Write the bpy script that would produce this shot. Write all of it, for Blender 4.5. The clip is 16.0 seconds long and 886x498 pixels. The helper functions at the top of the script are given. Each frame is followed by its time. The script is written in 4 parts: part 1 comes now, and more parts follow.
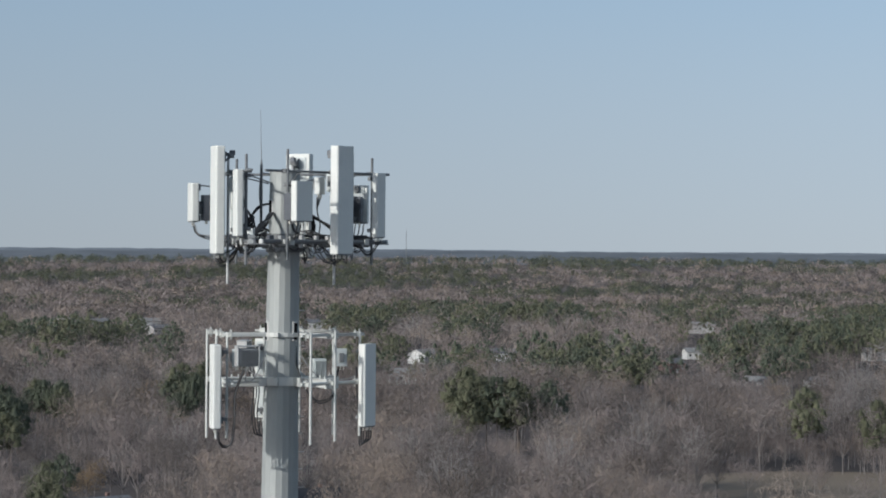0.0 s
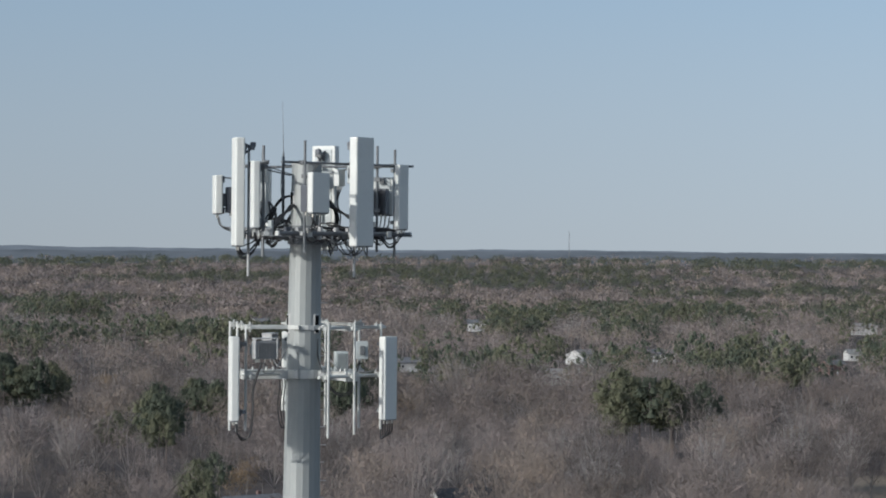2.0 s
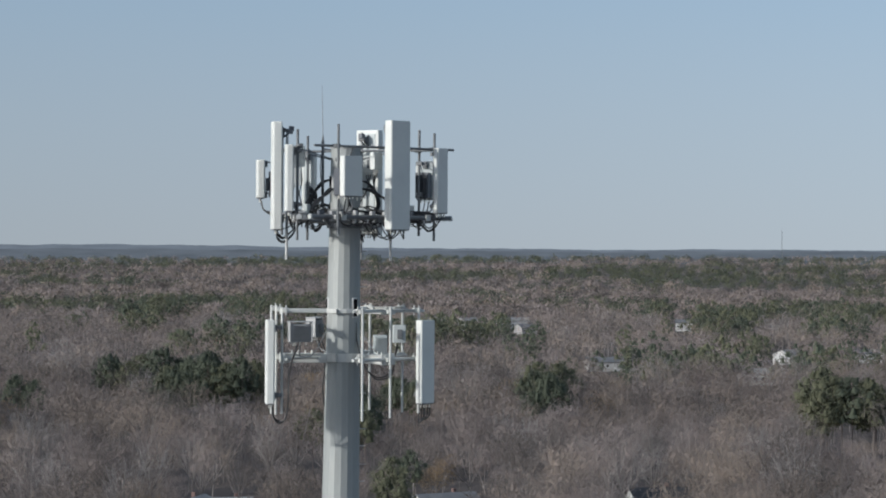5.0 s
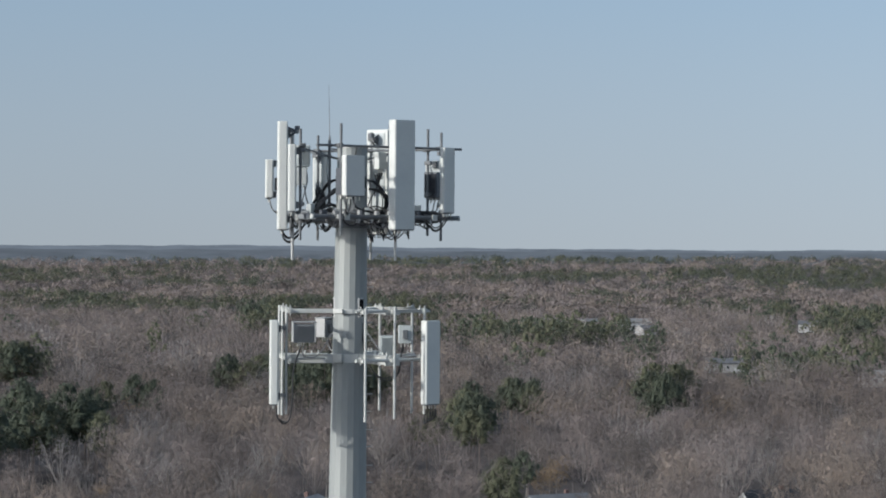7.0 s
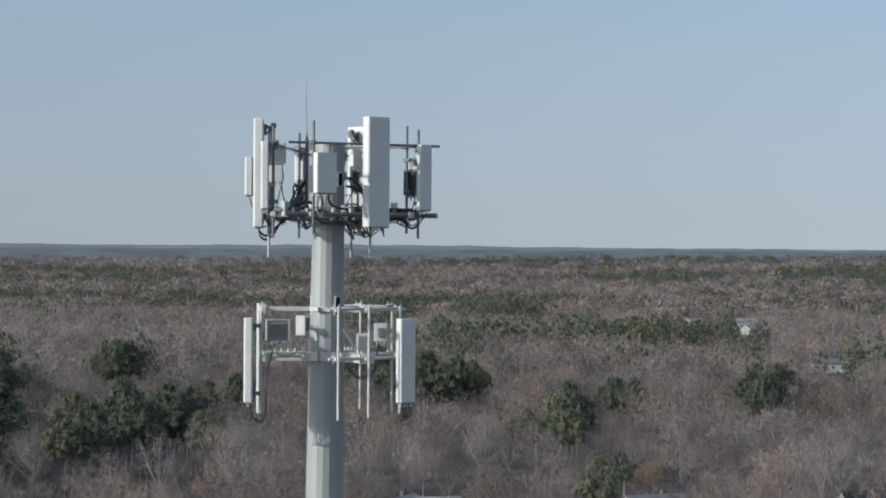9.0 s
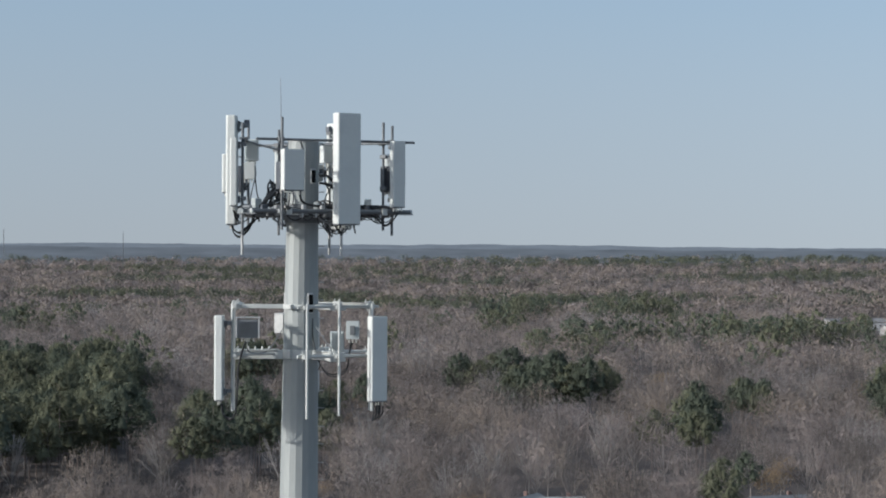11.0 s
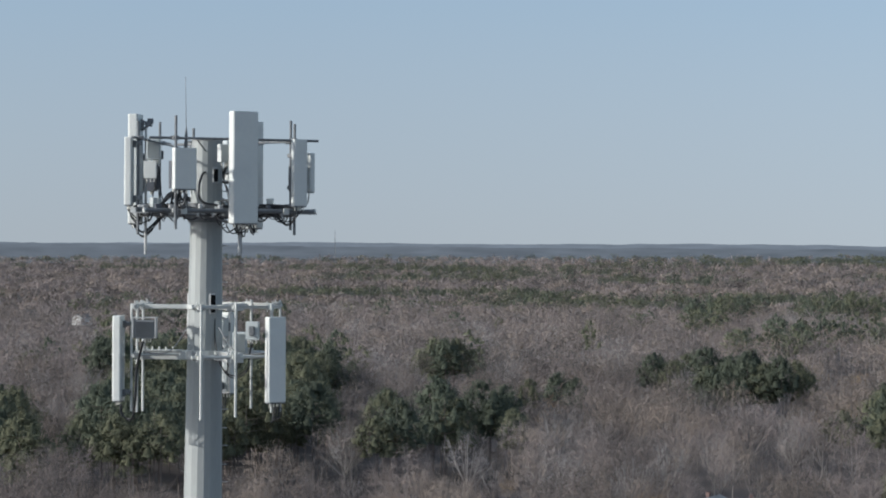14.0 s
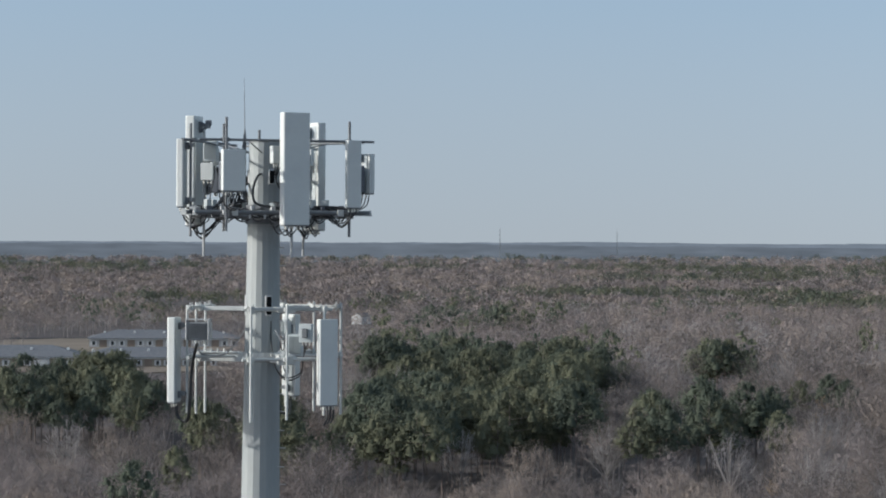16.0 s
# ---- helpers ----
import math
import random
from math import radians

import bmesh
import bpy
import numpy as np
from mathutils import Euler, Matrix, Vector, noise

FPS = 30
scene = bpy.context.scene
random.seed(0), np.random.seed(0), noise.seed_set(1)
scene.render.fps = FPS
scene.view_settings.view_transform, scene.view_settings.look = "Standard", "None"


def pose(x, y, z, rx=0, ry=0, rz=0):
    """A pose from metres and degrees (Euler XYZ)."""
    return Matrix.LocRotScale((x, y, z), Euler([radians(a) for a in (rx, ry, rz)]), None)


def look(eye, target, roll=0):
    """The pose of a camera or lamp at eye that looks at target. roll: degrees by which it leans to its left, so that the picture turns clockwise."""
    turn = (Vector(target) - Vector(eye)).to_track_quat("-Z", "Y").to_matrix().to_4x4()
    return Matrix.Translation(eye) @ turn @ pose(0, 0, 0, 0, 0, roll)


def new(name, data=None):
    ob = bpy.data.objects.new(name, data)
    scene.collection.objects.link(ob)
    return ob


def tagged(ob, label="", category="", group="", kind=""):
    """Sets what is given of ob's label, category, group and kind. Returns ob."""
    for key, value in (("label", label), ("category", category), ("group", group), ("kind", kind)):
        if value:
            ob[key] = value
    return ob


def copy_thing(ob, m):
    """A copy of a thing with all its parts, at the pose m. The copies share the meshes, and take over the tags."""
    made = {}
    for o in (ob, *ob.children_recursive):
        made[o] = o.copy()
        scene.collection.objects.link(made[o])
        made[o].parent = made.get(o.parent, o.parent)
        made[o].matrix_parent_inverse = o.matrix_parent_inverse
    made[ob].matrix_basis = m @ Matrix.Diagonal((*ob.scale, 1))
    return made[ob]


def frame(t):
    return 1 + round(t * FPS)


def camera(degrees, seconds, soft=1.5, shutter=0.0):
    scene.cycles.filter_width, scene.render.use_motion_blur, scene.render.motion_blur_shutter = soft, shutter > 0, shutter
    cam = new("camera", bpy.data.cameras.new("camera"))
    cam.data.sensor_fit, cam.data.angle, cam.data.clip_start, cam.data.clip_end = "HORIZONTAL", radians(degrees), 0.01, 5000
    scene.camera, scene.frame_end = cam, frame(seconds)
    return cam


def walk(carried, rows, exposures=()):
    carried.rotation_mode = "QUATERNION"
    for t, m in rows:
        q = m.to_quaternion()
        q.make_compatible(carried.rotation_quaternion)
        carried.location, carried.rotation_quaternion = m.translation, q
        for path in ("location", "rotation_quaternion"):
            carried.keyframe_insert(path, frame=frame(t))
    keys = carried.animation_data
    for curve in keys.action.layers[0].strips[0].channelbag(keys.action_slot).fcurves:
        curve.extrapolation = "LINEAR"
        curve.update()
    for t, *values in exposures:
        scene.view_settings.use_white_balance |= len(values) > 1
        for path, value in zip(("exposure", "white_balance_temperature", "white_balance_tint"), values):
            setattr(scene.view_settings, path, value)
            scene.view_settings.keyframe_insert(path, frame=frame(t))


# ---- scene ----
cam = camera(20.53, 16.0, soft=1.9)
# seconds, eye x y z, heading to the left of +y, tilt up, roll (degrees)
PATH = [
    (0.0, 3.80, -58.13, 62.86, 0.035, -0.133, 0.44),
    (0.5, 4.75, -57.92, 62.81, 2.582, -0.137, 0.45),
    (1.0, 5.59, -57.71, 62.76, 3.059, -0.134, 0.41),
    (1.5, 6.39, -57.61, 62.73, 3.477, -0.140, 0.44),
    (2.0, 7.15, -57.53, 62.68, 3.894, -0.142, 0.45),
    (2.5, 7.87, -57.41, 62.60, 4.646, -0.152, 0.45),
    (3.0, 8.59, -57.30, 62.49, 6.292, -0.153, 0.42),
    (3.5, 9.26, -57.17, 62.40, 7.727, -0.169, 0.42),
    (4.0, 9.91, -57.14, 62.33, 8.181, -0.175, 0.39),
    (6.5, 13.21, -56.22, 62.32, 10.931, -0.175, 0.38),
    (7.0, 13.89, -56.03, 62.32, 11.811, -0.176, 0.36),
    (7.5, 14.59, -55.82, 62.31, 12.282, -0.184, 0.37),
    (8.0, 15.28, -55.51, 62.32, 12.676, -0.194, 0.36),
    (8.5, 16.04, -55.26, 62.31, 13.482, -0.201, 0.35),
    (11.0, 20.45, -53.43, 62.25, 17.697, -0.224, 0.30),
    (11.5, 21.49, -52.95, 62.24, 18.356, -0.237, 0.32),
    (12.0, 22.58, -52.50, 62.23, 18.741, -0.245, 0.31),
    (12.5, 23.61, -52.08, 62.24, 19.299, -0.242, 0.31),
    (13.0, 24.68, -51.42, 62.25, 20.354, -0.252, 0.30),
    (13.5, 25.80, -50.84, 62.28, 21.264, -0.256, 0.32),
    (14.0, 26.85, -50.11, 62.29, 22.708, -0.263, 0.29),
    (14.5, 27.95, -49.43, 62.31, 24.866, -0.268, 0.28),
    (15.0, 29.06, -48.72, 62.33, 26.922, -0.277, 0.33),
    (15.5, 30.14, -47.94, 62.36, 27.611, -0.291, 0.33),
    (16.0, 31.23, -47.17, 62.36, 29.373, -0.300, 0.28),
]


def heading(az, tilt):
    a, p = radians(az), radians(tilt)
    return Vector((-math.sin(a) * math.cos(p), math.cos(a) * math.cos(p), math.sin(p)))


walk(cam, [(t, look((x, y, z), Vector((x, y, z)) + 100 * heading(az, tilt), roll)) for t, x, y, z, az, tilt, roll in PATH],
     exposures=[(0.0, 0.62, 5950, 7), (8.0, 0.75, 5950, 7), (16.0, 0.90, 5950, 7)])

# ---- daylight: a low winter sun from the left, clear pale sky ----
SUN_AZ, SUN_EL = -50.0, 22.0      # from -y towards +x, height
sun_dir = Vector((math.sin(radians(SUN_AZ)) * math.cos(radians(SUN_EL)),
                  -math.cos(radians(SUN_AZ)) * math.cos(radians(SUN_EL)), math.sin(radians(SUN_EL))))
world = bpy.data.worlds.new("sky")
scene.world = world
world.use_nodes = True
wn = world.node_tree
wn.nodes.clear()
sky = wn.nodes.new("ShaderNodeTexSky")
sky.sky_type = "NISHITA"
sky.sun_disc = False
sky.sun_elevation = radians(SUN_EL)
sky.sun_rotation = math.atan2(sun_dir.x, sun_dir.y)
sky.altitude, sky.air_density, sky.dust_density, sky.ozone_density = 60, 1.0, 1.6, 1.6
# the band above the skyline takes the clear sky a little higher up
wco = wn.nodes.new("ShaderNodeTexCoord")
lift = wn.nodes.new("ShaderNodeVectorMath")
lift.operation = "ADD"
lift.inputs[1].default_value = (0, 0, 0.17)
unit = wn.nodes.new("ShaderNodeVectorMath")
unit.operation = "NORMALIZE"
wn.links.new(wco.outputs["Generated"], lift.inputs[0])
wn.links.new(lift.outputs[0], unit.inputs[0])
wn.links.new(unit.outputs[0], sky.inputs["Vector"])
bg = wn.nodes.new("ShaderNodeBackground")
bg.inputs["Strength"].default_value = 0.082
wout = wn.nodes.new("ShaderNodeOutputWorld")
split = wn.nodes.new("ShaderNodeSeparateXYZ")
wn.links.new(wco.outputs["Generated"], split.inputs[0])
pale = wn.nodes.new("ShaderNodeHueSaturation")     # winter haze, greyer towards the skyline
for socket, low, mid, high in (("Saturation", 0.22, 0.7, 0.6), ("Value", 0.78, 1.06, 1.6)):
    rise, zenith_fill, total = [wn.nodes.new(k) for k in ("ShaderNodeMapRange", "ShaderNodeMapRange", "ShaderNodeMath")]
    rise.inputs["From Max"].default_value = zenith_fill.inputs["From Min"].default_value = 0.12
    rise.inputs["To Min"].default_value, rise.inputs["To Max"].default_value = low, mid
    zenith_fill.inputs["To Max"].default_value = high - mid      # unseen upper sky made brighter and paler, added as fill light
    for node, slot in ((rise, 0), (zenith_fill, 1)):
        wn.links.new(split.outputs["Z"], node.inputs["Value"])
        wn.links.new(node.outputs[0], total.inputs[slot])
    wn.links.new(total.outputs[0], pale.inputs[socket])
pale.inputs["Hue"].default_value = 0.488
wn.links.new(sky.outputs[0], pale.inputs["Color"])
wn.links.new(pale.outputs[0], bg.inputs[0])
wn.links.new(bg.outputs[0], wout.inputs[0])
sun_data = bpy.data.lights.new("sun", "SUN")
sun_data.energy, sun_data.angle, sun_data.color = 2.2, radians(0.6), (1.0, 0.93, 0.84)
sun = new("sun", sun_data)
sun.matrix_world = look(sun_dir * 300, (0, 0, 0))


# ---- materials ----
def material(name, low, high, rough=0.6, metal=0.0, scale=3.0, fine=40.0, bump=0.1, spots=0.0, spot_colour=(0.2, 0.17, 0.14), stretch=(1, 1, 1), per=None, spread=0.0, thin=0.0):
    """Two scales of noise between a low and a high colour, optional stains, optional random brightness per object or island."""
    m = bpy.data.materials.new(name)
    m.use_nodes = True
    nt = m.node_tree
    n, l = nt.nodes, nt.links
    bsdf = n["Principled BSDF"]
    geo = n.new("ShaderNodeTexCoord")
    mp = n.new("ShaderNodeMapping")
    mp.inputs["Scale"].default_value = stretch
    l.new(geo.outputs["Object"], mp.inputs[0])
    big, small = n.new("ShaderNodeTexNoise"), n.new("ShaderNodeTexNoise")
    big.inputs["Scale"].default_value, small.inputs["Scale"].default_value = scale, fine
    big.inputs["Detail"].default_value, small.inputs["Detail"].default_value = 4, 3
    l.new(mp.outputs[0], big.inputs["Vector"])
    l.new(mp.outputs[0], small.inputs["Vector"])
    mixf = n.new("ShaderNodeMath")
    mixf.operation = "MULTIPLY_ADD"
    l.new(small.outputs["Fac"], mixf.inputs[0])
    mixf.inputs[1].default_value = 0.45
    half = n.new("ShaderNodeMath")
    half.operation = "MULTIPLY_ADD"
    l.new(big.outputs["Fac"], half.inputs[0])
    half.inputs[1].default_value, half.inputs[2].default_value = 1.6, -0.55
    l.new(half.outputs[0], mixf.inputs[2])
    ramp = n.new("ShaderNodeMix")
    ramp.data_type = "RGBA"
    ramp.inputs["A"].default_value, ramp.inputs["B"].default_value = (*low, 1), (*high, 1)
    l.new(mixf.outputs[0], ramp.inputs["Factor"])
    colour = ramp.outputs["Result"]
    if spots:
        st = n.new("ShaderNodeTexNoise")
        st.inputs["Scale"].default_value, st.inputs["Detail"].default_value = scale * 2.3, 6
        l.new(mp.outputs[0], st.inputs["Vector"])
        thr = n.new("ShaderNodeMapRange")
        thr.inputs["From Min"].default_value, thr.inputs["From Max"].default_value = 0.56, 0.74
        thr.inputs["To Max"].default_value = spots
        l.new(st.outputs["Fac"], thr.inputs["Value"])
        mx = n.new("ShaderNodeMix")
        mx.data_type = "RGBA"
        mx.inputs["B"].default_value = (*spot_colour, 1)
        l.new(thr.outputs[0], mx.inputs["Factor"])
        l.new(colour, mx.inputs["A"])
        colour = mx.outputs["Result"]
    if per:
        src = n.new("ShaderNodeObjectInfo" if per == "object" else "ShaderNodeNewGeometry")
        val = src.outputs["Random" if per == "object" else "Random Per Island"]
        rng = n.new("ShaderNodeMapRange")
        rng.inputs["To Min"].default_value, rng.inputs["To Max"].default_value = 1 - spread, 1 + spread
        l.new(val, rng.inputs["Value"])
        mul = n.new("ShaderNodeVectorMath")
        mul.operation = "SCALE"
        l.new(colour, mul.inputs[0])
        l.new(rng.outputs[0], mul.inputs["Scale"])
        colour = mul.outputs[0]
    l.new(colour, bsdf.inputs["Base Color"])
    bsdf.inputs["Specular IOR Level"].default_value = 0.5 if rough < 0.8 else 0.15
    bsdf.inputs["Roughness"].default_value, bsdf.inputs["Metallic"].default_value = rough, metal
    if bump:
        bp = n.new("ShaderNodeBump")
        bp.inputs["Strength"].default_value, bp.inputs["Distance"].default_value = bump, 0.01
        l.new(small.outputs["Fac"], bp.inputs["Height"])
        l.new(bp.outputs[0], bsdf.inputs["Normal"])
    if thin:      # light passes through thin twigs and needles
        tr = n.new("ShaderNodeBsdfTranslucent")
        l.new(colour, tr.inputs["Color"])
        mixs = n.new("ShaderNodeMixShader")
        mixs.inputs[0].default_value = thin
        l.new(bsdf.outputs[0], mixs.inputs[1])
        l.new(tr.outputs[0], mixs.inputs[2])
        l.new(mixs.outputs[0], n["Material Output"].inputs["Surface"])
    return m


RADOME = material("radome_paint", (0.586, 0.590, 0.561), (0.693, 0.693, 0.642), 0.5, 0, 1.2, 12, 0.03, 0.18, (0.5, 0.48, 0.44))
RADOME_GREY = material("light_grey_paint", (0.430, 0.456, 0.451), (0.549, 0.577, 0.562), 0.5, 0, 2.0, 25, 0.04, 0.15, (0.4, 0.38, 0.35))
UNIT_GREY = material("radio_unit_grey", (0.163, 0.169, 0.175), (0.237, 0.244, 0.250), 0.55, 0, 4, 40, 0.06)
UNIT_DARK = material("dark_heat_sink", (0.075, 0.081, 0.094), (0.125, 0.131, 0.144), 0.5, 0.2, 4, 40, 0.1)
GALV = material("galvanised_steel", (0.351, 0.351, 0.346), (0.553, 0.544, 0.527), 0.55, 0.35, 2.2, 35, 0.12, 0.35, (0.22, 0.21, 0.2))
POLE_STEEL = material("weathered_galvanised_shaft", (0.272, 0.283, 0.276), (0.394, 0.405, 0.385), 0.6, 0.25, 0.9, 14, 0.12, 0.4, (0.22, 0.215, 0.2), (1, 1, 0.25))
NEW_GALV = material("bright_galvanised_steel", (0.476, 0.478, 0.456), (0.616, 0.617, 0.579), 0.5, 0.2, 2.2, 35, 0.1, 0.25, (0.32, 0.31, 0.3))
OLD_STEEL = material("aged_steel", (0.111, 0.117, 0.122), (0.231, 0.238, 0.243), 0.6, 0.3, 3, 40, 0.15, 0.3, (0.12, 0.1, 0.085))
BLACK = material("black_cable_jacket", (0.012, 0.012, 0.013), (0.03, 0.03, 0.032), 0.5, 0, 6, 60, 0.05)
GREY_CABLE = material("grey_cable_jacket", (0.2, 0.2, 0.2), (0.3, 0.3, 0.3), 0.5, 0, 6, 60, 0.05)
DARK = material("hole_shade_black", (0.006, 0.006, 0.007), (0.012, 0.012, 0.012), 0.9, 0, 6, 60, 0.0)
BRASS = material("bright_connector", (0.5, 0.48, 0.42), (0.7, 0.68, 0.62), 0.3, 0.8, 6, 60, 0.0)


# ---- helpers for building ----
def part(name, bm, mat, parent, label="", smooth=False):
    me = bpy.data.meshes.new(name)
    bm.normal_update()
    bm.to_mesh(me)
    bm.free()
    if mat:
        me.materials.append(mat)
    if smooth:
        me.shade_smooth()
    ob = new(name, me)
    ob.parent = parent
    if label:
        ob["label"] = label
    return ob


def thing(name, m, label, category, group="", kind=""):
    ob = new(name)
    ob.matrix_world = m
    return tagged(ob, label, category, group, kind)


def box(bm, c, s, bevel=0.0, seg=1, turn=None):
    made = bmesh.ops.create_cube(bm, size=1)["verts"]
    bmesh.ops.scale(bm, vec=s, verts=made)
    if bevel:
        edges = list({e for v in made for e in v.link_edges})
        made = bmesh.ops.bevel(bm, geom=edges, offset=bevel, segments=seg, affect="EDGES", profile=0.6)["verts"]
        made = list({v for v in made} | set())
    if turn is not None:
        bmesh.ops.rotate(bm, cent=(0, 0, 0), matrix=turn, verts=made)
    bmesh.ops.translate(bm, vec=c, verts=made)
    return bm


def rod(bm, a, b, r, r2=None, seg=10):
    a, b = Vector(a), Vector(b)
    d = b - a
    m = Matrix.Translation((a + b) / 2) @ d.to_track_quat("Z", "Y").to_matrix().to_4x4()
    bmesh.ops.create_cone(bm, cap_ends=True, segments=seg, radius1=r, radius2=r if r2 is None else r2, depth=d.length, matrix=m)
    return bm


def hose(bm, pts, r, seg=6, steps=5):
    """A round hose through the given points, smoothly bent."""
    p = [Vector(q) for q in pts]
    p = [2 * p[0] - p[1]] + p + [2 * p[-1] - p[-2]]
    line = []
    for i in range(1, len(p) - 2):
        for k in range(steps):
            t = k / steps
            a, b, c, d = p[i - 1], p[i], p[i + 1], p[i + 2]
            line.append(0.5 * (2 * b + (c - a) * t + (2 * a - 5 * b + 4 * c - d) * t * t + (3 * b - a - 3 * c + d) * t ** 3))
    line.append(p[-2])
    rings, up = [], Vector((0.31, 0.17, 0.93))
    for i, q in enumerate(line):
        d = (line[min(i + 1, len(line) - 1)] - line[max(i - 1, 0)]).normalized()
        x = d.cross(up)
        x = x.normalized() if x.length > 0.05 else d.cross(Vector((1, 0, 0))).normalized()
        y = d.cross(x)
        rings.append([bm.verts.new(q + r * (math.cos(2 * math.pi * k / seg) * x + math.sin(2 * math.pi * k / seg) * y)) for k in range(seg)])
    for a, b in zip(rings, rings[1:]):
        for k in range(seg):
            bm.faces.new((a[k], a[(k + 1) % seg], b[(k + 1) % seg], b[k]))
    bm.faces.new(rings[0][::-1])
    bm.faces.new(rings[-1])
    return bm


def B():
    return bmesh.new()


def flat_mesh(name, verts, tris, mats, index=None):
    """A mesh object from arrays of corners and triangles."""
    me = bpy.data.meshes.new(name)
    me.vertices.add(len(verts))
    me.vertices.foreach_set("co", np.asarray(verts, np.float32).ravel())
    me.loops.add(len(tris) * 3)
    me.loops.foreach_set("vertex_index", np.asarray(tris, np.int32).ravel())
    me.polygons.add(len(tris))
    me.polygons.foreach_set("loop_start", np.arange(0, 3 * len(tris), 3, dtype=np.int32))
    for m in mats:
        me.materials.append(m)
    if index is not None:
        me.polygons.foreach_set("material_index", np.asarray(index, np.int32))
    me.polygons.foreach_set("use_smooth", np.ones(len(tris), bool))
    me.update(calc_edges=True)
    return me


# ---- the land ----
LEAF_LITTER = material("leaf_litter", (0.081, 0.068, 0.062), (0.131, 0.111, 0.103), 0.95, 0, 0.02, 0.4, 0.0)
DRY_GRASS = material("dry_grass", (0.159, 0.128, 0.098), (0.233, 0.192, 0.148), 0.95, 0, 0.03, 0.9, 0.0, 0.6, (0.12, 0.105, 0.085))
ASPHALT = material("asphalt", (0.045, 0.045, 0.048), (0.07, 0.07, 0.07), 0.9, 0, 0.1, 3, 0.0)
TWIG = material("bare_twigs", (0.121, 0.101, 0.092), (0.354, 0.297, 0.275), 0.95, 0, 0.045, 0.35, 0.0, per="object", spread=0.14, thin=0.16)
TWIG_DARK = material("dark_bare_twigs", (0.068, 0.058, 0.053), (0.189, 0.163, 0.149), 0.95, 0, 0.05, 0.35, 0.0, per="object", spread=0.14, thin=0.16)
TWIG_WARM = material("tan_bare_twigs", (0.161, 0.130, 0.108), (0.390, 0.319, 0.266), 0.95, 0, 0.05, 0.35, 0.0, per="object", spread=0.12, thin=0.16)
TWIG_RUST = material("rusty_leaves", (0.266, 0.192, 0.118), (0.385, 0.286, 0.186), 0.95, 0, 0.1, 0.4, 0.0, per="object", spread=0.12, thin=0.4)
TWIG_PALE = material("pale_twigs", (0.281, 0.257, 0.241), (0.406, 0.370, 0.349), 0.95, 0, 0.06, 0.4, 0.0, per="object", spread=0.12, thin=0.4)
BARK = material("grey_bark", (0.180, 0.162, 0.151), (0.324, 0.296, 0.279), 0.95, 0, 0.1, 3, 0.0)
NEEDLES = material("pine_needles", (0.092, 0.096, 0.065), (0.203, 0.204, 0.130), 0.95, 0, 0.05, 0.5, 0.0, per="object", spread=0.14, thin=0.32)
NEEDLES_DARK = material("dark_pine_needles", (0.068, 0.079, 0.062), (0.151, 0.167, 0.116), 0.95, 0, 0.05, 0.5, 0.0, per="object", spread=0.14, thin=0.32)
PINE_BARK = material("pine_bark", (0.156, 0.126, 0.114), (0.264, 0.222, 0.198), 0.95, 0, 0.3, 3, 0.0)


def land_height(x, y):
    """Level woods, rising a little towards the far hills, less so to the west."""
    x, y = np.asarray(x, float), np.asarray(y, float)
    d = np.hypot(x, y)
    t = np.clip((d - 2300.0) / 2500.0, 0, 1)
    w = np.clip((np.degrees(np.arctan2(-x, y)) - 8.0) / 24.0, 0, 1)
    return (21.0 - 14.0 * w * w * (3 - 2 * w)) * t * t * (3 - 2 * t) + 3.0 * np.sin(x / 410.0 + 1.3) * np.sin(y / 530.0) * np.clip(d / 1500.0, 0, 1)


def build_ground():
    rings = [0, 30, 80, 150, 250, 350, 450, 550, 650, 800, 1000, 1250, 1550, 1900, 2300, 2700, 3100, 3500, 3900, 4300, 4600, 4780]
    n = 120
    vs, fs = [(0.0, 0.0, 0.0)], []
    for r in rings[1:]:
        for k in range(n):
            a = 2 * math.pi * k / n
            x, y = r * math.cos(a), r * math.sin(a)
            vs.append((x, y, float(land_height(x, y))))
    for k in range(n):
        fs.append((0, 1 + k, 1 + (k + 1) % n))
    for i in range(len(rings) - 2):
        a, b = 1 + i * n, 1 + (i + 1) * n
        for k in range(n):
            j = (k + 1) % n
            fs += [(a + k, b + k, b + j), (a + k, b + j, a + j)]
    ob = new("ground", flat_mesh("ground", vs, fs, [LEAF_LITTER]))
    return tagged(ob, "brown winter ground under leafless woods", "ground", kind="structure")


build_ground()


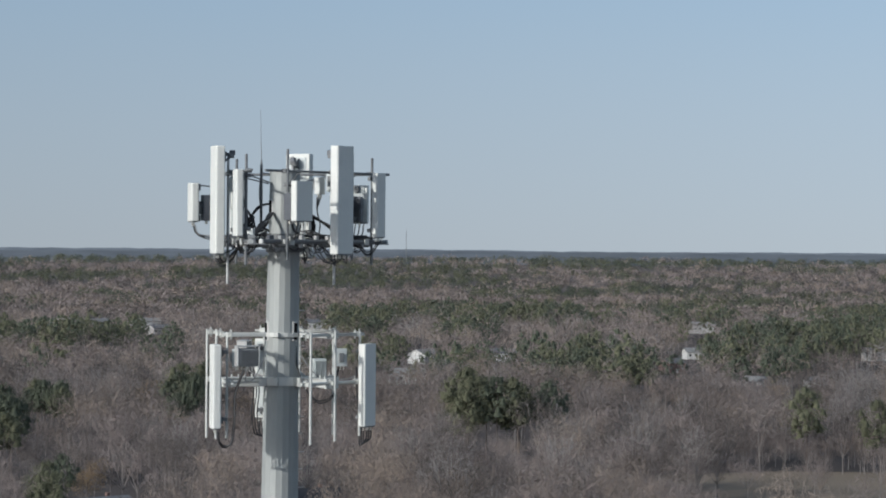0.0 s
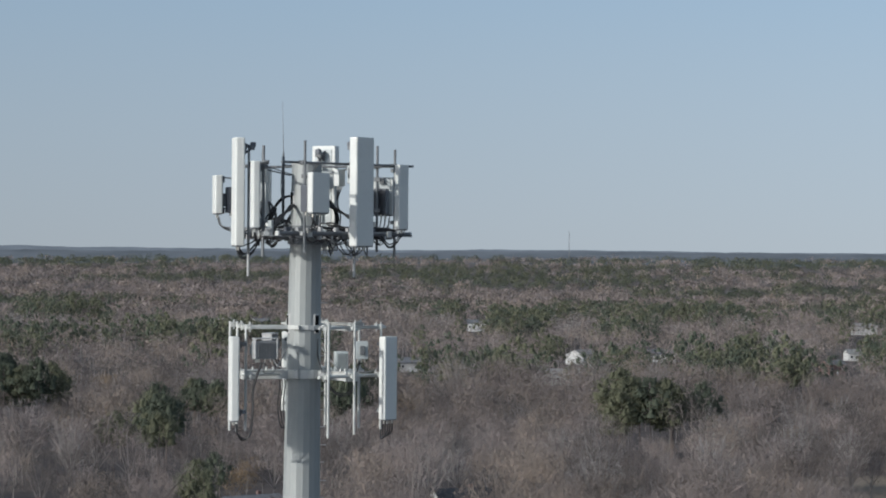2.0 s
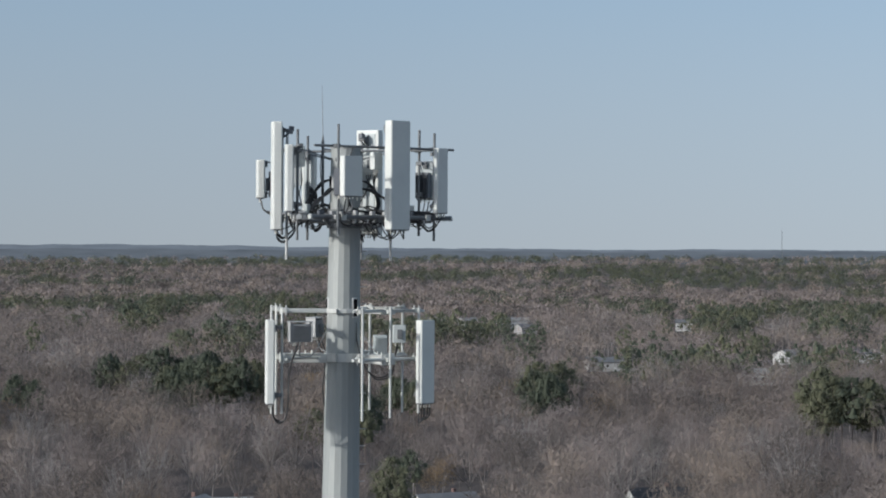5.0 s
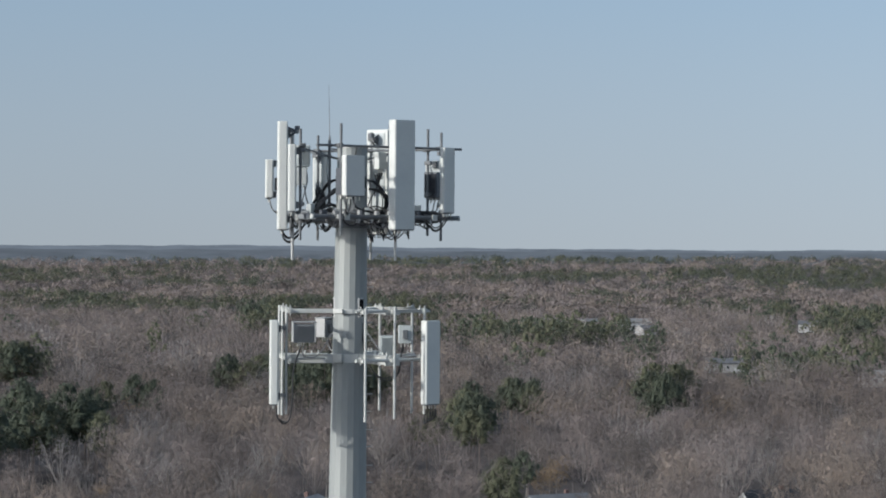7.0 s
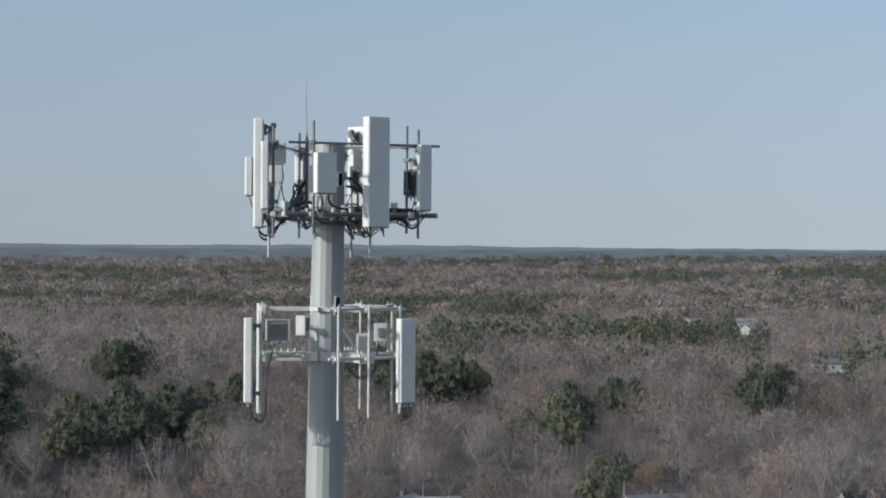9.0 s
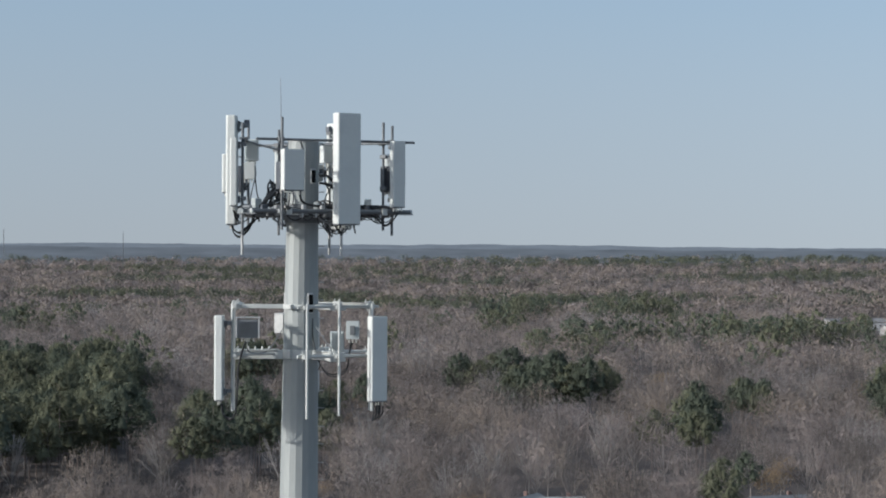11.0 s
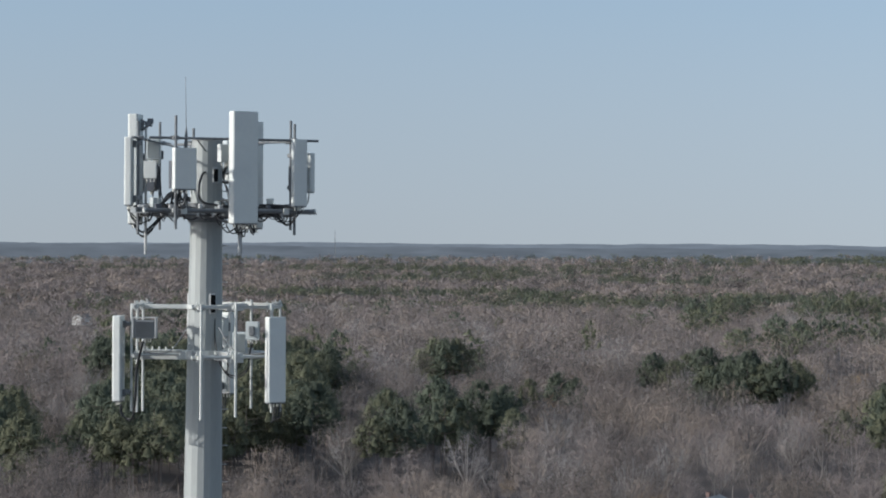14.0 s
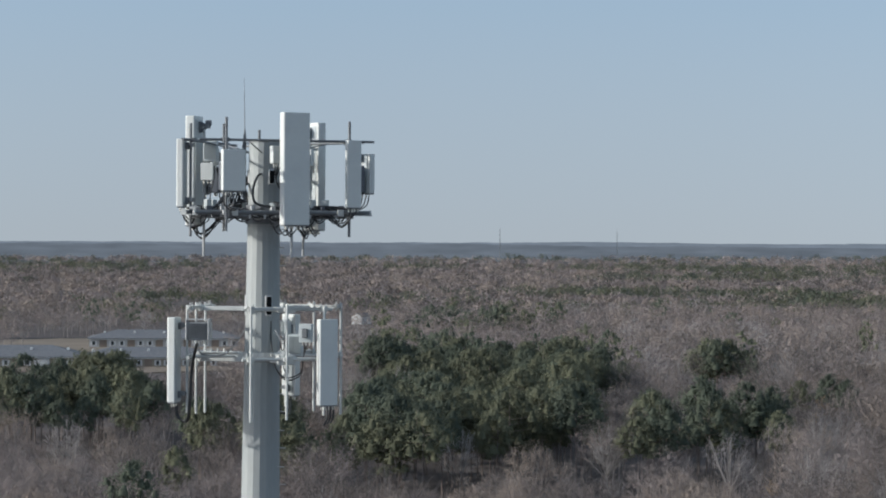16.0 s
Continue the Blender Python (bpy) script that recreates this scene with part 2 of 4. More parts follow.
def far_hills(name, d, level, swell, base, colour):
    """A plain glowing backdrop of wooded hills beyond the land, far past everything else; distance haze is put into its
    blue-grey colour.
    """
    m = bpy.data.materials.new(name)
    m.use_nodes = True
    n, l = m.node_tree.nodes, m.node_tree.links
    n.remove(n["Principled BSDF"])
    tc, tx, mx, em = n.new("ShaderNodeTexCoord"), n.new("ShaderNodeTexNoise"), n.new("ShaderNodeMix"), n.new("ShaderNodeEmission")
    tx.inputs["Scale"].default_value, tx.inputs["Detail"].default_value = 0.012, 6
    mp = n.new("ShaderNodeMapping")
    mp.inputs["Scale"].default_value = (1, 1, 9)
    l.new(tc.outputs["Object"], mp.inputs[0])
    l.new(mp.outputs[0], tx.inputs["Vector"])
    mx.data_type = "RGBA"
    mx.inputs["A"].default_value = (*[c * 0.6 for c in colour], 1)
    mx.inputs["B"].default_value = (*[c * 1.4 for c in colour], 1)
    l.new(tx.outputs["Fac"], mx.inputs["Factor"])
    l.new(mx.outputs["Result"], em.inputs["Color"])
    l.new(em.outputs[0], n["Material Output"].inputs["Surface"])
    vs, fs = [], []
    steps = 1400
    own = np.random.default_rng(int(d))
    at = np.arange(steps + 1)
    crest = sum(h * np.interp(at, np.arange(0, steps + 60, w), own.uniform(-1, 1, len(range(0, steps + 60, w)))) for w, h in ((47, 1.5), (13, 0.9), (5, 0.6), (2, 0.35)))
    for i in range(steps + 1):
        g = radians(-24 + 78 * i / steps)
        top = level + swell * 0.5 * (math.sin(g * 9.3 + d) + 0.6 * math.sin(g * 23 + 2)) + crest[i]
        x, y = -d * math.sin(g), d * math.cos(g)
        vs += [(x, y, base), (x, y, top), (x * 1.01, y * 1.01, top), (x * 1.01, y * 1.01, base)]
    for i in range(steps):
        a, b = 4 * i, 4 * i + 4
        for k in range(3):
            fs += [(a + k, b + k, b + k + 1), (a + k, b + k + 1, a + k + 1)]
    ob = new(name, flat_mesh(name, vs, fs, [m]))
    return tagged(ob, "far wooded hills along the skyline, blue-grey haze put into their glow", "hills", kind="structure")


# distance haze set as emission colour, paler on the farther strip
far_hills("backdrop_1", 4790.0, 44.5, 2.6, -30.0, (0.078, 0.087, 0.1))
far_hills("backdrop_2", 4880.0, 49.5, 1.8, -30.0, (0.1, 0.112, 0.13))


def polar(az, d, z=None):
    x, y = -d * math.sin(radians(az)), d * math.cos(radians(az))
    return Vector((x, y, float(land_height(x, y)) if z is None else z))


def patch(name, corners, mat, lift, label, category, kind="structure"):
    """A thin ground patch between corners in plan (heading, distance)."""
    bm = B()
    top = [bm.verts.new(polar(a, d) + Vector((0, 0, lift))) for a, d in corners]
    low = [bm.verts.new(v.co - Vector((0, 0, lift + 0.5))) for v in top]
    bm.faces.new(top)
    for i in range(len(top)):
        j = (i + 1) % len(top)
        bm.faces.new((top[i], low[i], low[j], top[j]))
    bmesh.ops.recalc_face_normals(bm, faces=bm.faces)
    ob = part(name, bm, mat, None)
    return tagged(ob, label, category, kind=kind)


patch("field", [(-5.8, 560), (-5.6, 600), (-9, 618), (-14, 626), (-14, 530), (-9, 525)], DRY_GRASS, 0.12, "tan dry winter grass field among the woods", "field")
patch("lawn", [(33.6, 1080), (33.4, 1200), (35.2, 1230), (41, 1240), (41, 1090), (36.5, 1060)], DRY_GRASS, 0.4, "pale dry lawn round the school buildings", "lawn")
patch("clearing", [(33.6, 1300), (33.4, 1440), (38, 1470), (41, 1430), (41, 1290), (37, 1280)], DRY_GRASS, 0.4, "pale dry clearing behind the school buildings", "field")
patch("meadow", [(33.7, 1750), (33.6, 1900), (35.5, 1930), (36.8, 1900), (36.7, 1760)], DRY_GRASS, 0.6, "pale dry meadow between the woods", "field")
patch("road", [(33.8, 1452), (33.8, 1462), (41, 1482), (41, 1472)], ASPHALT, 0.55, "grey asphalt road crossing the clearing", "road")

# ---- trees ----
rng = np.random.default_rng(7)


def unit_rows(v):
    return v / (np.linalg.norm(v, axis=1, keepdims=True) + 1e-9)


def slivers(base, tip, width, out):
    """Thin triangles from base points to tips, that turn their faces roughly towards out."""
    side = unit_rows(np.cross(out, tip - base)) * np.asarray(width).reshape(-1, 1)
    v = np.stack([base - side, base + side, tip], 1).reshape(-1, 3)
    return v, np.arange(len(v)).reshape(-1, 3)


def along(p, spread, lift=0.0):
    """Random ways that lie mostly along a rounded surface with the outward ways p."""
    q = rng.normal(0, 1, p.shape) + [0, 0, lift]
    return unit_rows(unit_rows(q - p * np.sum(q * p, axis=1, keepdims=True)) + rng.normal(0, spread, p.shape))


def limb(a, b, r0, r1):
    """A tapered three-sided limb."""
    a, b = np.array(a, float), np.array(b, float)
    d = (b - a) / np.linalg.norm(b - a)
    x = np.cross(d, [0.3, 0.9, 0.2])
    x /= np.linalg.norm(x)
    y = np.cross(d, x)
    ring = [(math.cos(k * 2.0944), math.sin(k * 2.0944)) for k in range(3)]
    v = np.array([a + r0 * (c * x + s * y) for c, s in ring] + [b + r1 * (c * x + s * y) for c, s in ring])
    f = [(k, (k + 1) % 3, 3 + (k + 1) % 3) for k in range(3)] + [(k, 3 + (k + 1) % 3, 3 + k) for k in range(3)]
    return v, np.array(f)


def blob(centre, radii, around=6, up=3, rough=0.2, low=-0.5):
    """An uneven dome, the dense heart of a crown."""
    c, r = np.asarray(centre, float), np.asarray(radii, float)
    vs = []
    for i in range(up):
        e = low + (math.pi / 2 - 0.3 - low) * i / max(1, up - 1)
        for k in range(around):
            a = 2 * math.pi * (k + 0.5 * (i % 2)) / around
            vs.append((math.cos(a) * math.cos(e), math.sin(a) * math.cos(e), math.sin(e)))
    vs.append((0, 0, 1.0))
    o = np.array(vs)
    v = c + o * r * rng.uniform(1 - rough, 1 + rough, (len(o), 1))
    f = []
    for i in range(up - 1):
        for k in range(around):
            a, b = i * around + k, i * around + (k + 1) % around
            f += [(a, b, b + around), (a, b + around, a + around)]
    top = (up - 1) * around
    f += [(top + k, top + (k + 1) % around, len(o) - 1) for k in range(around)]
    return v, np.array(f)


def gather(pieces):
    """Joins (corners, triangles, material) pieces."""
    vs, fs, ms, n = [], [], [], 0
    for v, f, m in pieces:
        vs.append(v)
        fs.append(f + n)
        ms.append(np.full(len(f), m))
        n += len(v)
    return np.concatenate(vs), np.concatenate(fs), np.concatenate(ms)


def bare_tree(height, spread, leaders, branches, twigs, twig_len, twig_w, hearts, thick=1.0, form=1.0):
    """Trunk and rising leaders (0), with branches and a rounded, lobed mass of fine twigs (1), in two lists of pieces."""
    wood, crown = [], []
    lean = rng.normal(0, 0.025, 2) * height
    fork = np.array([lean[0] * 0.4, lean[1] * 0.4, height * rng.uniform(0.24, 0.4)])
    wood.append((*limb((0, 0, -1), fork, 0.0105 * height * thick, 0.008 * height * thick), 0))
    starts, ends = [], []
    for k in range(leaders):
        a = k * 2.4 + rng.uniform(-0.5, 0.5)
        reach = spread * (rng.uniform(0.35, 0.95) if k else 0.12)
        end = np.array([lean[0] + math.cos(a) * reach, lean[1] + math.sin(a) * reach, height * (0.95 - 0.36 * (reach / spread) ** 2 * rng.uniform(0.6, 1.3))])
        start = fork * [1, 1, rng.uniform(0.7, 1.0)]
        mid = start * 0.5 + end * 0.5 + np.array([math.cos(a), math.sin(a), 0.3]) * reach * 0.12
        wood.append((*limb(start, mid, 0.0056 * height * thick, 0.0036 * height * thick), 0))
        wood.append((*limb(mid, end, 0.0036 * height * thick, 0.001 * height), 0))
        starts += [start * 0.35 + mid * 0.65, mid, mid]
        ends += [mid, end, end]
    starts, ends = np.array(starts), np.array(ends)
    axis = np.array([lean[0], lean[1], height * 0.45])
    # rounded lobes of the crown: a main one and smaller ones about it
    lobes = [(np.array([lean[0], lean[1], height * 0.6]), np.array([spread * 0.7, spread * 0.7, height * 0.36]))]
    for k in range(hearts - 1):
        a = k * 2.4 + rng.uniform(0, 1.2)
        r = spread * rng.uniform(0.3, 0.5)
        out = spread * rng.uniform(0.45, 0.75)
        lobes.append((np.array([lean[0] + math.cos(a) * out, lean[1] + math.sin(a) * out, height * rng.uniform(0.5, 0.8)]), np.array([r, r, r * rng.uniform(0.8, 1.1)])))
    if branches:
        pick = rng.integers(0, len(starts), branches)
        t = rng.uniform(0.1, 1.0, (branches, 1))
        b0 = starts[pick] * (1 - t) + ends[pick] * t
        way = unit_rows(unit_rows((b0 - axis) * [1, 1, 0.35]) * 0.75 + unit_rows(ends[pick] - starts[pick]) * 0.5 + rng.normal(0, 0.4, (branches, 3)) + [0, 0, 0.35])
        b1 = b0 + way * (spread * rng.uniform(0.3, 0.6, (branches, 1)))
        b1[:, 2] = np.minimum(b1[:, 2], height * rng.uniform(0.93, 1.03, branches))
        out = unit_rows((b0 - axis) / [spread, spread, height * 0.5]) + rng.normal(0, 0.3, (branches, 3)) + [0, 0, 0.3]
        crown.append((*slivers(b0, b1, 0.0026 * height * thick * rng.uniform(0.7, 1.3, branches), out), 1))
    size = np.array([r[0] * r[2] for _, r in lobes])
    pick = rng.choice(len(lobes), twigs, p=size / size.sum())
    c, r = np.array([l[0] for l in lobes])[pick], np.array([l[1] for l in lobes])[pick]
    p = unit_rows(rng.normal(size=(twigs, 3)) + [0, 0, 0.3])
    t0 = c + p * r * rng.uniform(0.66, 1.08, (twigs, 1))
    way = along(p, 0.25, 0.5)
    half = way * (twig_len * rng.uniform(0.3, 0.65, (twigs, 1)))
    crown.append((*slivers(t0 - half, t0 + half, twig_w * rng.uniform(0.6, 1.4, twigs), p * form + rng.normal(0, 0.08, (twigs, 3)) + [0, 0, 0.15 + 0.6 * (1 - form)]), 1))
    return wood, crown


def pine_tree(height, spread, clumps, per, size, low=0.42, mesh=(6, 3)):
    """A straight trunk (0) with boughs of needles (1) that run together into a broad, uneven crown."""
    wood, crown = [], []
    wood.append((*limb((0, 0, -1), (0, 0, height * 0.92), 0.011 * height, 0.002 * height), 0))
    tilt = rng.normal(0, 0.12, 2)
    for k in range(clumps):
        f = ((k + rng.uniform(0, 1)) / clumps) ** 0.9
        a = k * 2.4 + rng.uniform(-0.6, 0.6)
        bulge = max(0.0, 1.0 - f ** 2.6) ** 0.6 * (0.6 + 0.4 * min(1.0, f * 2.5))
        big = spread * rng.uniform(0.36, 0.54) * (1.0 - 0.2 * f)
        r = max(0.0, spread * bulge * rng.uniform(0.72, 1.12) - big * 0.5)
        c = np.array([math.cos(a) * r + tilt[0] * spread, math.sin(a) * r + tilt[1] * spread, height * (low + (0.93 - low) * f) + rng.normal(0, 0.3)])
        if f < 0.7:
            wood.append((*limb((0, 0, c[2] - 0.8), c, 0.0035 * height, 0.001 * height), 0))
        flat = big * rng.uniform(0.5, 0.72)
        crown.append((*blob(c, (big * 0.56, big * 0.56, flat * 0.56), *mesh, 0.3, -0.8), 1))
        p = unit_rows(rng.normal(size=(per, 3)) + [0, 0, 0.2])
        at = c + p * rng.uniform(0.5, 1.05, (per, 1)) * [big, big, flat]
        way = along(p, 0.3)
        whole_out = (c + p * 0.5 * big - [0, 0, height * (low * 0.5 + 0.42)]) / [spread, spread, height * (1 - low) * 0.6]
        out = p * 0.3 + whole_out + rng.normal(0, 0.12, (per, 3)) + [0, 0, 0.2]
        crown.append((*slivers(at - way * size * 0.5, at + way * size * rng.uniform(0.5, 1.1, (per, 1)), size * rng.uniform(0.14, 0.27, per), out), 1))
    return wood, crown


def stamp(name, kinds, where, mats, label, category, group="", tones=()):
    """One joined mass of trees: every row of where is x, y, z, size, turn, kind. tones: which of the crown materials are drawn for a tree, as steps from the first."""
    vs, fs, ms, n = [], [], [], 0
    for k, (v, f, m) in enumerate(kinds):
        rows = where[where[:, 5] == k]
        if not len(rows):
            continue
        c, s = np.cos(rows[:, 4]), np.sin(rows[:, 4])
        wide = rows[:, 3] * (1 + 0.15 * np.sin(rows[:, 4] * 7.0))
        x = (v[None, :, 0] * c[:, None] - v[None, :, 1] * s[:, None]) * wide[:, None] + rows[:, 0:1]
        y = (v[None, :, 0] * s[:, None] + v[None, :, 1] * c[:, None]) * wide[:, None] + rows[:, 1:2]
        z = v[None, :, 2] * rows[:, 3:4] + rows[:, 2:3]
        vs.append(np.stack([x, y, z], -1).reshape(-1, 3))
        fs.append((f[None] + (np.arange(len(rows)) * len(v))[:, None, None]).reshape(-1, 3) + n)
        tone = rng.choice(tones, len(rows)) if tones else np.zeros(len(rows), int)
        ms.append((m[None, :] + np.where(m[None, :] > 0, tone[:, None], 0)).ravel())
        n += len(rows) * len(v)
    ob = new(name, flat_mesh(name, np.concatenate(vs), np.concatenate(fs), mats, np.concatenate(ms)))
    return tagged(ob, label, category, group, "stuff")


# stands of pine, as heading, distance, half width in degrees, half depth in metres
PINE_STANDS = [
    (-1.72, 638, 1.35, 26), (-8.04, 960, 1.26, 34), (-3.85, 1006, 0.53, 30), (-0.89, 1324, 0.76, 45), (-9.93, 1345, 1.31, 75), (10.65, 572, 0.47, 14),
    (6.82, 1052, 0.56, 24), (9.39, 1220, 1.39, 28), (6.1, 674, 0.4, 14), (1.85, 1411, 0.83, 70), (1.13, 1065, 0.35, 22), (14.42, 732, 1.2, 24),
    (16.17, 1380, 0.5, 45), (14.39, 1081, 1.05, 16), (11.56, 579, 0.8, 16), (5.85, 727, 0.64, 20), (22.08, 898, 0.68, 20), (21.96, 548, 0.73, 16),
    (23.5, 523, 0.7, 20), (9.8, 695, 0.7, 24), (9.7, 1175, 1.7, 20), (2.42, 1326, 0.9, 45), (3.98, 865, 0.42, 16), (27.8, 815, 3.2, 55),
    (28.4, 630, 2.5, 60), (25.8, 560, 0.9, 26), (16.19, 800, 1.1, 14), (20.65, 568, 0.5, 14), (29.5, 544, 1.9, 30), (25.86, 616, 0.9, 22),
    (23.78, 570, 0.9, 20), (22.2, 570, 0.6, 16), (20.82, 603, 0.55, 14), (22.34, 866, 0.68, 25), (38.61, 666, 1.95, 60), (36.9, 640, 0.8, 26), (33.4, 560, 0.75, 26), (33.2, 490, 0.7, 26), (35.2, 550, 0.45, 16), (30.4, 500, 1.2, 24), (28.3, 560, 2.5, 40), (27.0, 690, 1.9, 50)]
PINE_FAR = [
    (-4.78, 2009, 1.5, 110), (0.32, 2048, 0.82, 70), (-7.64, 2251, 1.63, 120), (7.81, 2399, 1.08, 70), (5.88, 2055, 0.68, 60), (9.95, 2114, 0.82, 70),
    (-0.21, 2007, 0.61, 50), (7.69, 2029, 0.44, 30), (9.72, 1862, 0.3, 40), (5.44, 1819, 0.75, 60), (-10.5, 1800, 1.6, 120), (-2.5, 1650, 1.2, 80),
    (13.0, 1650, 1.2, 60), (24.0, 2150, 5.0, 110), (18.0, 1800, 1.6, 50), (35.0, 2000, 2.5, 90), (-6.2, 1560, 0.9, 60), (29.5, 1900, 1.6, 50)]
LONE_PINES = [(-9.6, 618, 1.02), (-11.5, 592, 0.95), (9.87, 450, 0.75), (20.46, 590, 0.98), (20.62, 600, 0.85), (9.76, 426, 0.76), (37.0, 402, 0.86),
              (-4.91, 873, 0.85), (19.28, 725, 0.8), (18.85, 716, 0.75), (20.18, 735, 0.7), (9.3, 500, 0.6), (35.9, 480, 0.7)]
RUSTY = [(8.82, 512, 0.75, 13), (20.5, 506, 0.4, 9), (19.4, 731, 0.5, 11)]
PALE = [(18.85, 576, 0.85, 18), (-2.66, 1003, 0.7, 24), (-10.3, 824, 0.85, 18), (39.15, 517, 0.88, 20)]
# open ground kept free of trees
OPEN = [(-9.6, 578, 3.6, 36), (-9.8, 480, 2.6, 80), (37.8, 860, 2.9, 70), (37.6, 1030, 3.6, 180), (37.2, 1190, 3.6, 70), (36.6, 1270, 3.2, 70), (37.2, 1390, 3.8, 80), (35.2, 1840, 1.6, 95)]


def inside(az, d, table):
    ok = np.zeros(len(az), bool)
    for a, r, wa, wr in table:
        ok |= ((az - a) / wa) ** 2 + ((d - r) / wr) ** 2 < 1
    return ok


def scatter(d0, d1, az0, az1, spacing, loose=0.42):
    """A jittered grid of tree places in a sector, as heading, distance."""
    rows = []
    d = d0
    while d < d1:
        n = max(1, int(radians(az1 - az0) * d / spacing))
        a = az0 + (np.arange(n) + 0.5 + rng.uniform(-loose, loose, n)) * (az1 - az0) / n
        rows.append(np.stack([a, d + rng.uniform(-loose, loose, n) * spacing], 1))
        d += spacing
    return np.concatenate(rows)


def noise2(x, y):
    """Smooth patches between about -1 and 1."""
    return (np.sin(x * 0.011 + 1.7 * np.sin(y * 0.007)) + np.sin(y * 0.013 - 1.3 * np.sin(x * 0.009 + 2)) + 0.7 * np.sin((x + y) * 0.023 + 0.5) * np.sin((x - y) * 0.019)) / 2.4


def plan(az, d):
    return -d * np.sin(np.radians(az)), d * np.cos(np.radians(az))


def places(az, d, low, high, kinds):
    """Rows of x, y, z, size, turn, kind; the canopy swells and sinks from place to place."""
    x, y = plan(az, d)
    n = len(az)
    size = rng.uniform(low, high, n) * (1 + 0.13 * noise2(x * 2.6 + 70, y * 2.6) + 0.1 * noise2(x * 6.3, y * 6.3 + 40))
    return np.stack([x, y, land_height(x, y), size, rng.uniform(0, 6.283, n), rng.integers(0, kinds, n)], 1)


AZ0, AZ1 = -13.0, 42.5
PINES = [PINE_BARK, NEEDLES, NEEDLES_DARK]
BARES = [BARK, TWIG, TWIG_DARK, TWIG, TWIG_WARM]

NEAR_BARE = [bare_tree(18.5, 7.4, 8, 90, 1100, 1.5, 0.04, 7) for _ in range(8)]
NEAR_PALE = [bare_tree(19.0, 6.6, 10, 150, 640, 1.2, 0.045, 4, 1.2) for _ in range(3)]
RUST_TREE = [bare_tree(16.0, 6.8, 6, 60, 900, 0.9, 0.1, 6) for _ in range(3)]
NEAR_PINE = [pine_tree(24, 7.5, 22, 52, 0.8, rng.uniform(0.38, 0.54), (5, 2)) for _ in range(8)]
NEXT_BARE = [bare_tree(18.5, 7.6, 4, 36, 450, 1.9, 0.066, 6) for _ in range(8)]
MID_BARE = [bare_tree(18.0, 8.0, 1, 0, 100, 2.5, 0.135, 5, 1.3, 0.65) for _ in range(8)]
MID_PINE = [pine_tree(23, 7.4, 9, 15, 1.4, 0.45, (4, 2)) for _ in range(6)]


def far_tree(height, spread, twigs, length, width):
    """A rounded crown with a ragged edge, for trees far off."""
    p = unit_rows(rng.normal(size=(twigs, 3)) * [1, 1, 0.6] + [0, 0, 0.4])
    b = p * [spread * 0.65, spread * 0.65, height * 0.28] * rng.uniform(0.6, 1.1, (twigs, 1)) + [0, 0, height * 0.56]
    tip = b + along(p, 0.3) * length * rng.uniform(0.6, 1.2, (twigs, 1))
    return gather([(*slivers(b, tip, width * rng.uniform(0.6, 1.3, twigs), p * 0.65 + rng.normal(0, 0.05, (twigs, 3)) + [0, 0, 0.35]), 1)])


def whole(tree):
    return gather(tree[0] + tree[1])


def tree_thing(name, tree, mats, label, category, group):
    """A tree as a thing with a trunk and a crown."""
    ob = thing(name, pose(0, 0, -100), label, category, group)
    for part_name, pieces, mat in (("trunk", tree[0], mats[0]), ("crown", tree[1], mats[1])):
        v, f, _ = gather(pieces)
        child = new(part_name, flat_mesh(part_name, v, f, [mat]))
        child.parent = ob
    return ob


def plant(kinds, mats, rows, name, label, category, group):
    """Single trees: the first of a kind is built, the others are copies of it."""
    made = {}
    for x, y, z, size, turn, kind in rows:
        m = Matrix.Translation((x, y, z)) @ Matrix.Rotation(turn, 4, "Z")
        if kind not in made:
            made[kind] = tree_thing(name, kinds[int(kind)], [mats[0], mats[1 + int(kind) % (len(mats) - 1)]], label, category, group)
            made[kind].matrix_world = m @ Matrix.Scale(size, 4)
        else:
            copy_thing(made[kind], m).scale = (size, size, size)


def clear_of_homes(az, d, ring, side, front, share):
    """True where a tree leaves homes free, and mostly the way before them."""
    x, y = plan(az, d)
    ok = np.ones(len(az), bool)
    for a, r in HOME_PLACES:
        c = polar(a, r)
        ok &= (np.hypot(x - c.x, y - c.y) > ring) & ~((np.abs(az - a) < (0.95 if r < 600 else side)) & (d < r) & (d > front * r) & (rng.uniform(size=len(az)) < (0.95 if r < 600 else share)))
    return ok


